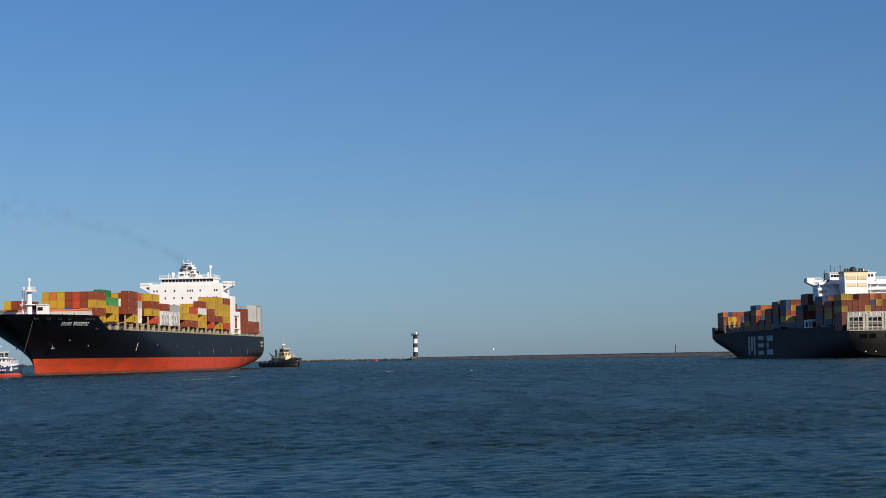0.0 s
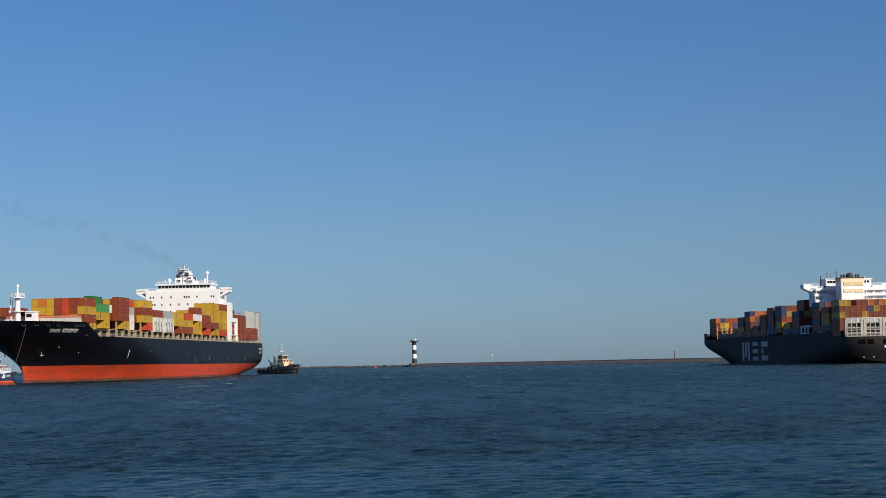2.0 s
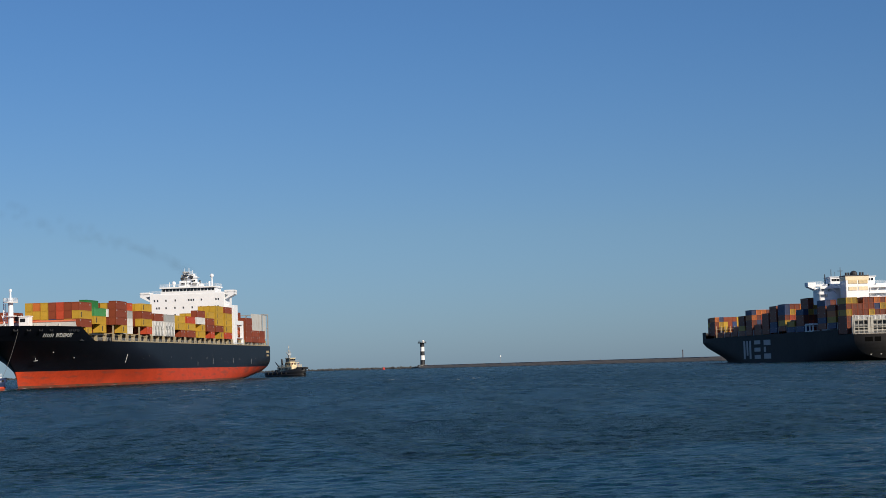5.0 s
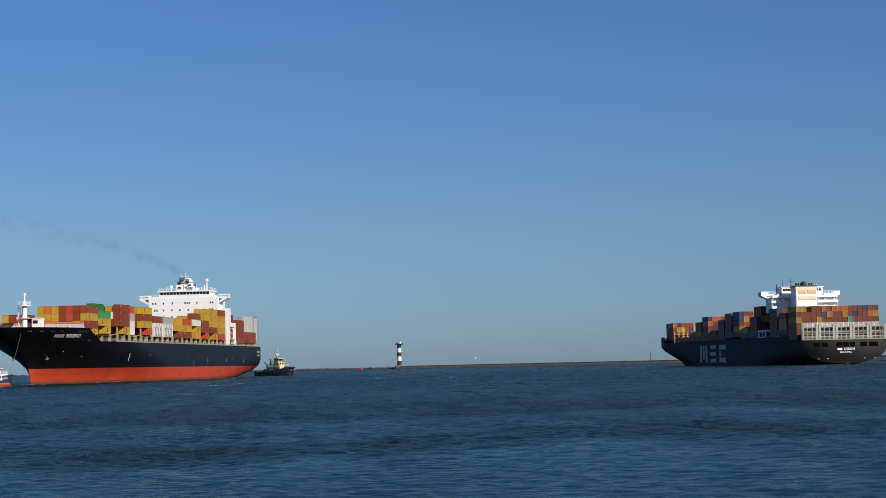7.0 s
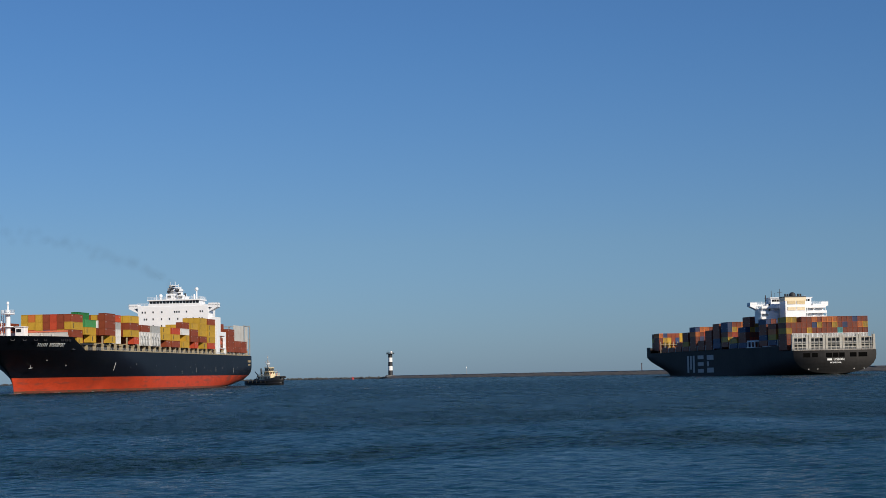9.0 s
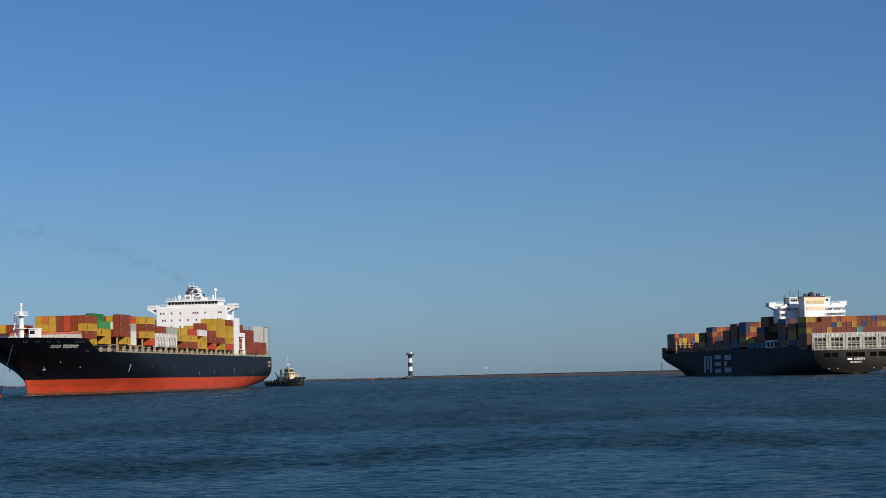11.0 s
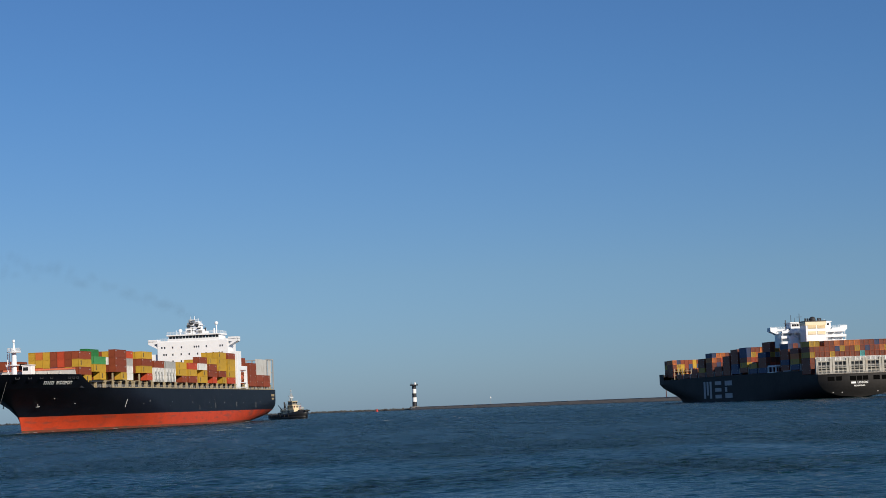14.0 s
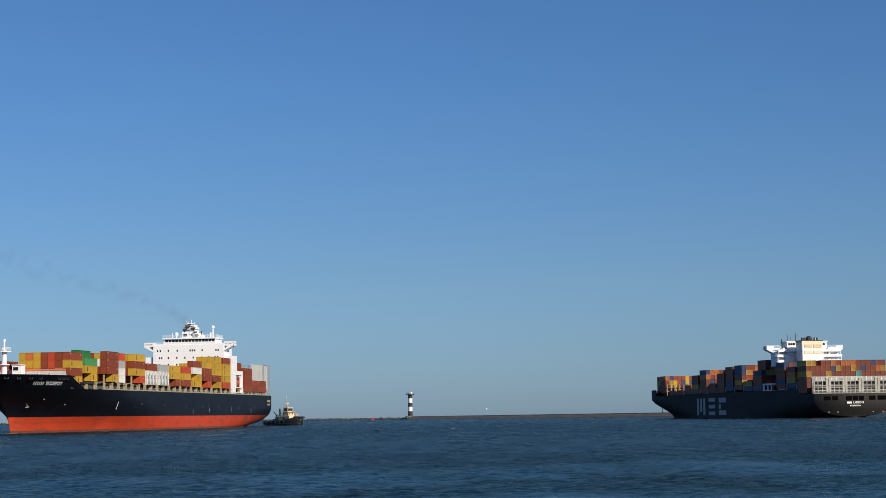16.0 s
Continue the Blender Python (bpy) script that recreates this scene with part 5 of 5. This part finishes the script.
    box(bm, -8.6, -6.4, -1.2, 1.2, 2.0, 3.4)
    part("deck_crane", bm, DARK_STEEL, tug, "dark deck crane")
    bm = bmesh.new()
    rail(bm, [(-3.1, 3.0, 4.8), (7.3, 3.0, 4.8), (7.3, -3.0, 4.8), (-3.1, -3.0, 4.8)], 1.0, 1.6, .05)
    part("railing", bm, house_mat, tug)
    return tug


ship_in = build_inbound_ship()
ship_out = build_outbound_ship()
tug_stern = build_tug("black-hulled tug with buff deckhouse following the black ship", TUG_BLACK, TUG_BLACK, TUG_BUFF, "harbour tugs")
tug_bow = build_tug("dark blue tug with red bottom and white deckhouse", TUG_BLUE, BOOT_RED, SHIP_WHITE, "harbour tugs")



tug_bow.scale = (.8, .8, .8)                      # a smaller tug than the one astern
for o in tug_bow.children:
    kind_of = o.name.split(".")[0]
    if kind_of in ("deckhouse", "upper_house", "wheelhouse", "mast", "funnel", "railing", "bridge_deck", "bridge_rail", "life_raft", "fire_monitor"):
        o.location.x += 3.6
    elif kind_of == "towing_winch":
        o.location.x -= 17
    elif kind_of == "bow_fender":
        o.location = (-.9, 0, -.5)
for sg in (1, -1):                                # pale name bars on the blue tug's bow
    for k in range(3):
        part("name_bar", boxes((7.2 + .9 * k, 7.7 + .9 * k, min(sg * 4.55, sg * 4.7), max(sg * 4.55, sg * 4.7), 2.3, 2.8)), LETTER_WHITE, tug_bow)


def foam_patch(owner, x, y, lx, ly, rng, name="foam_patch"):
    """A thin ragged patch of foam."""
    bm = bmesh.new()
    k = 18
    c = bm.verts.new((x, y, .13))
    ring = [bm.verts.new((x + math.cos(2 * math.pi * i / k) * lx * rng.uniform(.4, 1.0), y + math.sin(2 * math.pi * i / k) * ly * rng.uniform(.4, 1.0), .04)) for i in range(k)]
    for i in range(k):
        bm.faces.new((c, ring[i], ring[(i + 1) % k]))
    return part(name, bm, FOAM, owner)


def ship_foam(ship_ob, form, stretches, seed):
    """Broken foam along a hull's waterline."""
    rng = random.Random(seed)
    for s0, s1, count in stretches:
        for _ in range(count):
            s = rng.uniform(s0, s1)
            p = hull_point(s, .1, form)
            for sg in (1, -1):
                foam_patch(ship_ob, p.x + rng.uniform(-1, 1), sg * (p.y + rng.uniform(.1, 1.0)), rng.uniform(.8, 2.6), rng.uniform(.25, .7), rng, "bow_foam")


ship_foam(ship_in, A, ((.97, 1.0, 7), (.8, .97, 8), (.3, .8, 8), (.02, .2, 6)), 4)
ship_foam(ship_out, B, ((.0, .05, 6), (.05, .5, 8)), 9)
RIPS = (((-60.4, 401), (-58.9, 420)), ((-60.6, 455), (-56.5, 482)), ((-13, 476), (-6, 528)), ((-31, 525), (-28, 533)))
rng_caps = random.Random(12)
for _ in range(7):
    d = rng_caps.uniform(480, 900)
    foam_patch(water, rng_caps.uniform(-.24, .24) * d, d, rng_caps.uniform(.2, .6), rng_caps.uniform(.08, .18), rng_caps, "whitecap")
# small breaking crests in two short rips
for (x0, y0), (x1, y1) in RIPS:
    for _ in range(8):
        f = rng_caps.random()
        foam_patch(water, x0 + (x1 - x0) * f + rng_caps.uniform(-1, 1), y0 + (y1 - y0) * f + rng_caps.uniform(-3, 3), rng_caps.uniform(.12, .5), rng_caps.uniform(.06, .16), rng_caps, "whitecap")
for tug_ob in (tug_stern, tug_bow):
    rng_t = random.Random(7)
    for sg in (1, -1):
        for k in range(6):
            foam_patch(tug_ob, 13.2 - k * 4.6 + rng_t.uniform(-1, 1), sg * (1.6 + min(3.4, 1.3 * k)), rng_t.uniform(.8, 1.8), rng_t.uniform(.3, .7), rng_t, "bow_foam")

# tow line from the blue tug to the black ship's bow
bm = bmesh.new()
last = None
for k in range(13):
    f = k / 12
    p = Vector((12.4, 0, 4.4)).lerp(Vector((-4.2, 52.6, 21.7)), f) - Vector((0, 0, 1.2 * math.sin(math.pi * f)))
    if last is not None:
        tube(bm, last, p, .06, .06, 5)
    last = p
part("tow_line", bm, ROPE, tug_bow, "slack towing line")


def smoke_material(most):
    """Thin soot: densest on the puff's axis, torn by noise, clear at its rim."""
    m = bpy.data.materials.new("thin_smoke")
    m.use_nodes = True
    n, l = m.node_tree.nodes, m.node_tree.links
    n.clear()
    out, mix = n.new("ShaderNodeOutputMaterial"), n.new("ShaderNodeMixShader")
    clear, soot = n.new("ShaderNodeBsdfTransparent"), n.new("ShaderNodeBsdfDiffuse")
    soot.inputs["Color"].default_value = (0.05, 0.05, 0.055, 1)
    co, t, r = n.new("ShaderNodeTexCoord"), n.new("ShaderNodeTexNoise"), n.new("ShaderNodeMapRange")
    t.inputs["Scale"].default_value, t.inputs["Detail"].default_value = 0.2, 4
    r.inputs["From Min"].default_value, r.inputs["From Max"].default_value = 0.3, 0.75
    r.inputs["To Max"].default_value = most
    mid, flat, far, fade, both = (n.new("ShaderNode" + k) for k in ("VectorMath", "VectorMath", "VectorMath", "MapRange", "Math"))
    mid.operation, flat.operation, far.operation, both.operation = "SUBTRACT", "MULTIPLY", "LENGTH", "MULTIPLY"
    mid.inputs[1].default_value, flat.inputs[1].default_value = (.5, .5, .5), (1, 0, 1)
    fade.interpolation_type = "SMOOTHSTEP"
    fade.inputs["From Min"].default_value, fade.inputs["From Max"].default_value = 0.05, 0.5
    fade.inputs["To Min"].default_value, fade.inputs["To Max"].default_value = 1.0, 0.0
    r.inputs["To Min"].default_value = most * .6
    l.new(co.outputs["Generated"], mid.inputs[0])
    l.new(mid.outputs[0], flat.inputs[0])
    l.new(flat.outputs[0], far.inputs[0])
    l.new(far.outputs["Value"], fade.inputs["Value"])
    l.new(co.outputs["Object"], t.inputs["Vector"])
    l.new(t.outputs["Fac"], r.inputs["Value"])
    l.new(r.outputs["Result"], both.inputs[0])
    l.new(fade.outputs["Result"], both.inputs[1])
    l.new(both.outputs[0], mix.inputs["Fac"])
    l.new(clear.outputs[0], mix.inputs[1])
    l.new(soot.outputs[0], mix.inputs[2])
    l.new(mix.outputs[0], out.inputs["Surface"])
    return m


PUFFS = []           # each puff, the second at which it leaves the funnel, and its drift


def build_smoke():
    """A thin dark plume: puffs leave the funnel one after another and drift downwind, spreading as they go."""
    rng = random.Random(17)
    mats = [smoke_material(a) for a in (0.062, 0.052, 0.042)]
    ob = empty("smoke", "thin dark exhaust smoke drifting from the funnel", "smoke")
    leaves = -11.0
    while leaves < 16:
        bm = bmesh.new()
        bmesh.ops.create_icosphere(bm, subdivisions=3, radius=1.0, matrix=Matrix.Diagonal((rng.uniform(3.0, 3.8), rng.uniform(1.3, 1.8), rng.uniform(2.6, 4.6), 1)))
        bmesh.ops.delete(bm, geom=[f for f in bm.faces if f.calc_center_median().y > .2], context="FACES")     # one veil, bulged to windward
        p = part("puff", bm, mats[rng.choice((0, 0, 1, 1, 2))], ob, "", True)
        PUFFS.append((p, leaves, rng.uniform(-1, 1), rng.uniform(-1, 1)))
        leaves += rng.choice((.16, .2, .2, .24, .42))
    return ob


def puff_place(age, up, side):
    """Where a puff has drifted, seconds after it left the funnel's mouth."""
    if age <= 0:
        return Vector((0, 0, 30))
    run = 6.2 * age + .22 * age * age
    rise = 41.5 + 26.5 * (run / 60) ** .6
    return Vector((-run, side * .35 * age, rise + up * (.2 + .34 * age + .015 * age * age)))


smoke = build_smoke()


# ======== everything that moves ========
def motions():
    inbound = [(0, -130.638, 900.287, -93.553), (3, -129.43, 889.843, -94.238), (6, -128.347, 880.598, -94.887), (9, -127.388, 872.552, -95.501), (12, -126.555, 865.705, -96.08), (16, -125.638, 858.44, -96.798)]
    outbound = [(0, 164.954, 832.221, 95.639), (3, 165.646, 838.743, 96.873), (6, 166.395, 845.327, 98.03), (9, 167.201, 851.973, 99.111), (12, 168.066, 858.681, 100.115), (16, 169.308, 867.723, 101.334)]
    walk(ship_in, [(t, pose(x, y, 0, 0, 0, a)) for t, x, y, a in inbound])
    walk(ship_out, [(t, pose(x, y, 0, 0, 0, a)) for t, x, y, a in outbound])
    walk(tug_stern, [(0, pose(-107.0, 935, 0, 0, 0, -46)), (8, pose(-106.5, 924, 0, 0, 0, -46)), (16, pose(-106.0, 914, 0, 0, 0, -46))])
    walk(tug_bow, [(0, pose(-145.0, 566, 0, 0, 0, -8)), (3.5, pose(-145.2, 554.6, 0, 0, 0, -8)), (7, pose(-152.0, 543, 0, 0, 0, -8)), (12.5, pose(-156.6, 531, 0, 0, 0, -8)), (16, pose(-159.2, 524, 0, 0, 0, -8))])
    walk(smoke, [(t, pose(x + 53 * math.cos(radians(a)), y + 53 * math.sin(radians(a)), 0)) for t, x, y, a in inbound])
    for puff, leaves, up, side in PUFFS:
        moments = sorted({0.0, 16.0, *(t for t in (leaves - .05, leaves, leaves + .15, leaves + .5, *(leaves + k for k in range(1, 28))) if 0 < t < 16)})
        walk(puff, [(t, Matrix.Translation(puff_place(t - leaves, up, side)) @ pose(0, 0, 0, 0, 14 * up, 0)) for t in moments])
    walk(water, [(0, pose(0, 0, 0)), (8, pose(-2.0, -2.5, 0)), (16, pose(-4.0, -5.0, 0))])


motions()
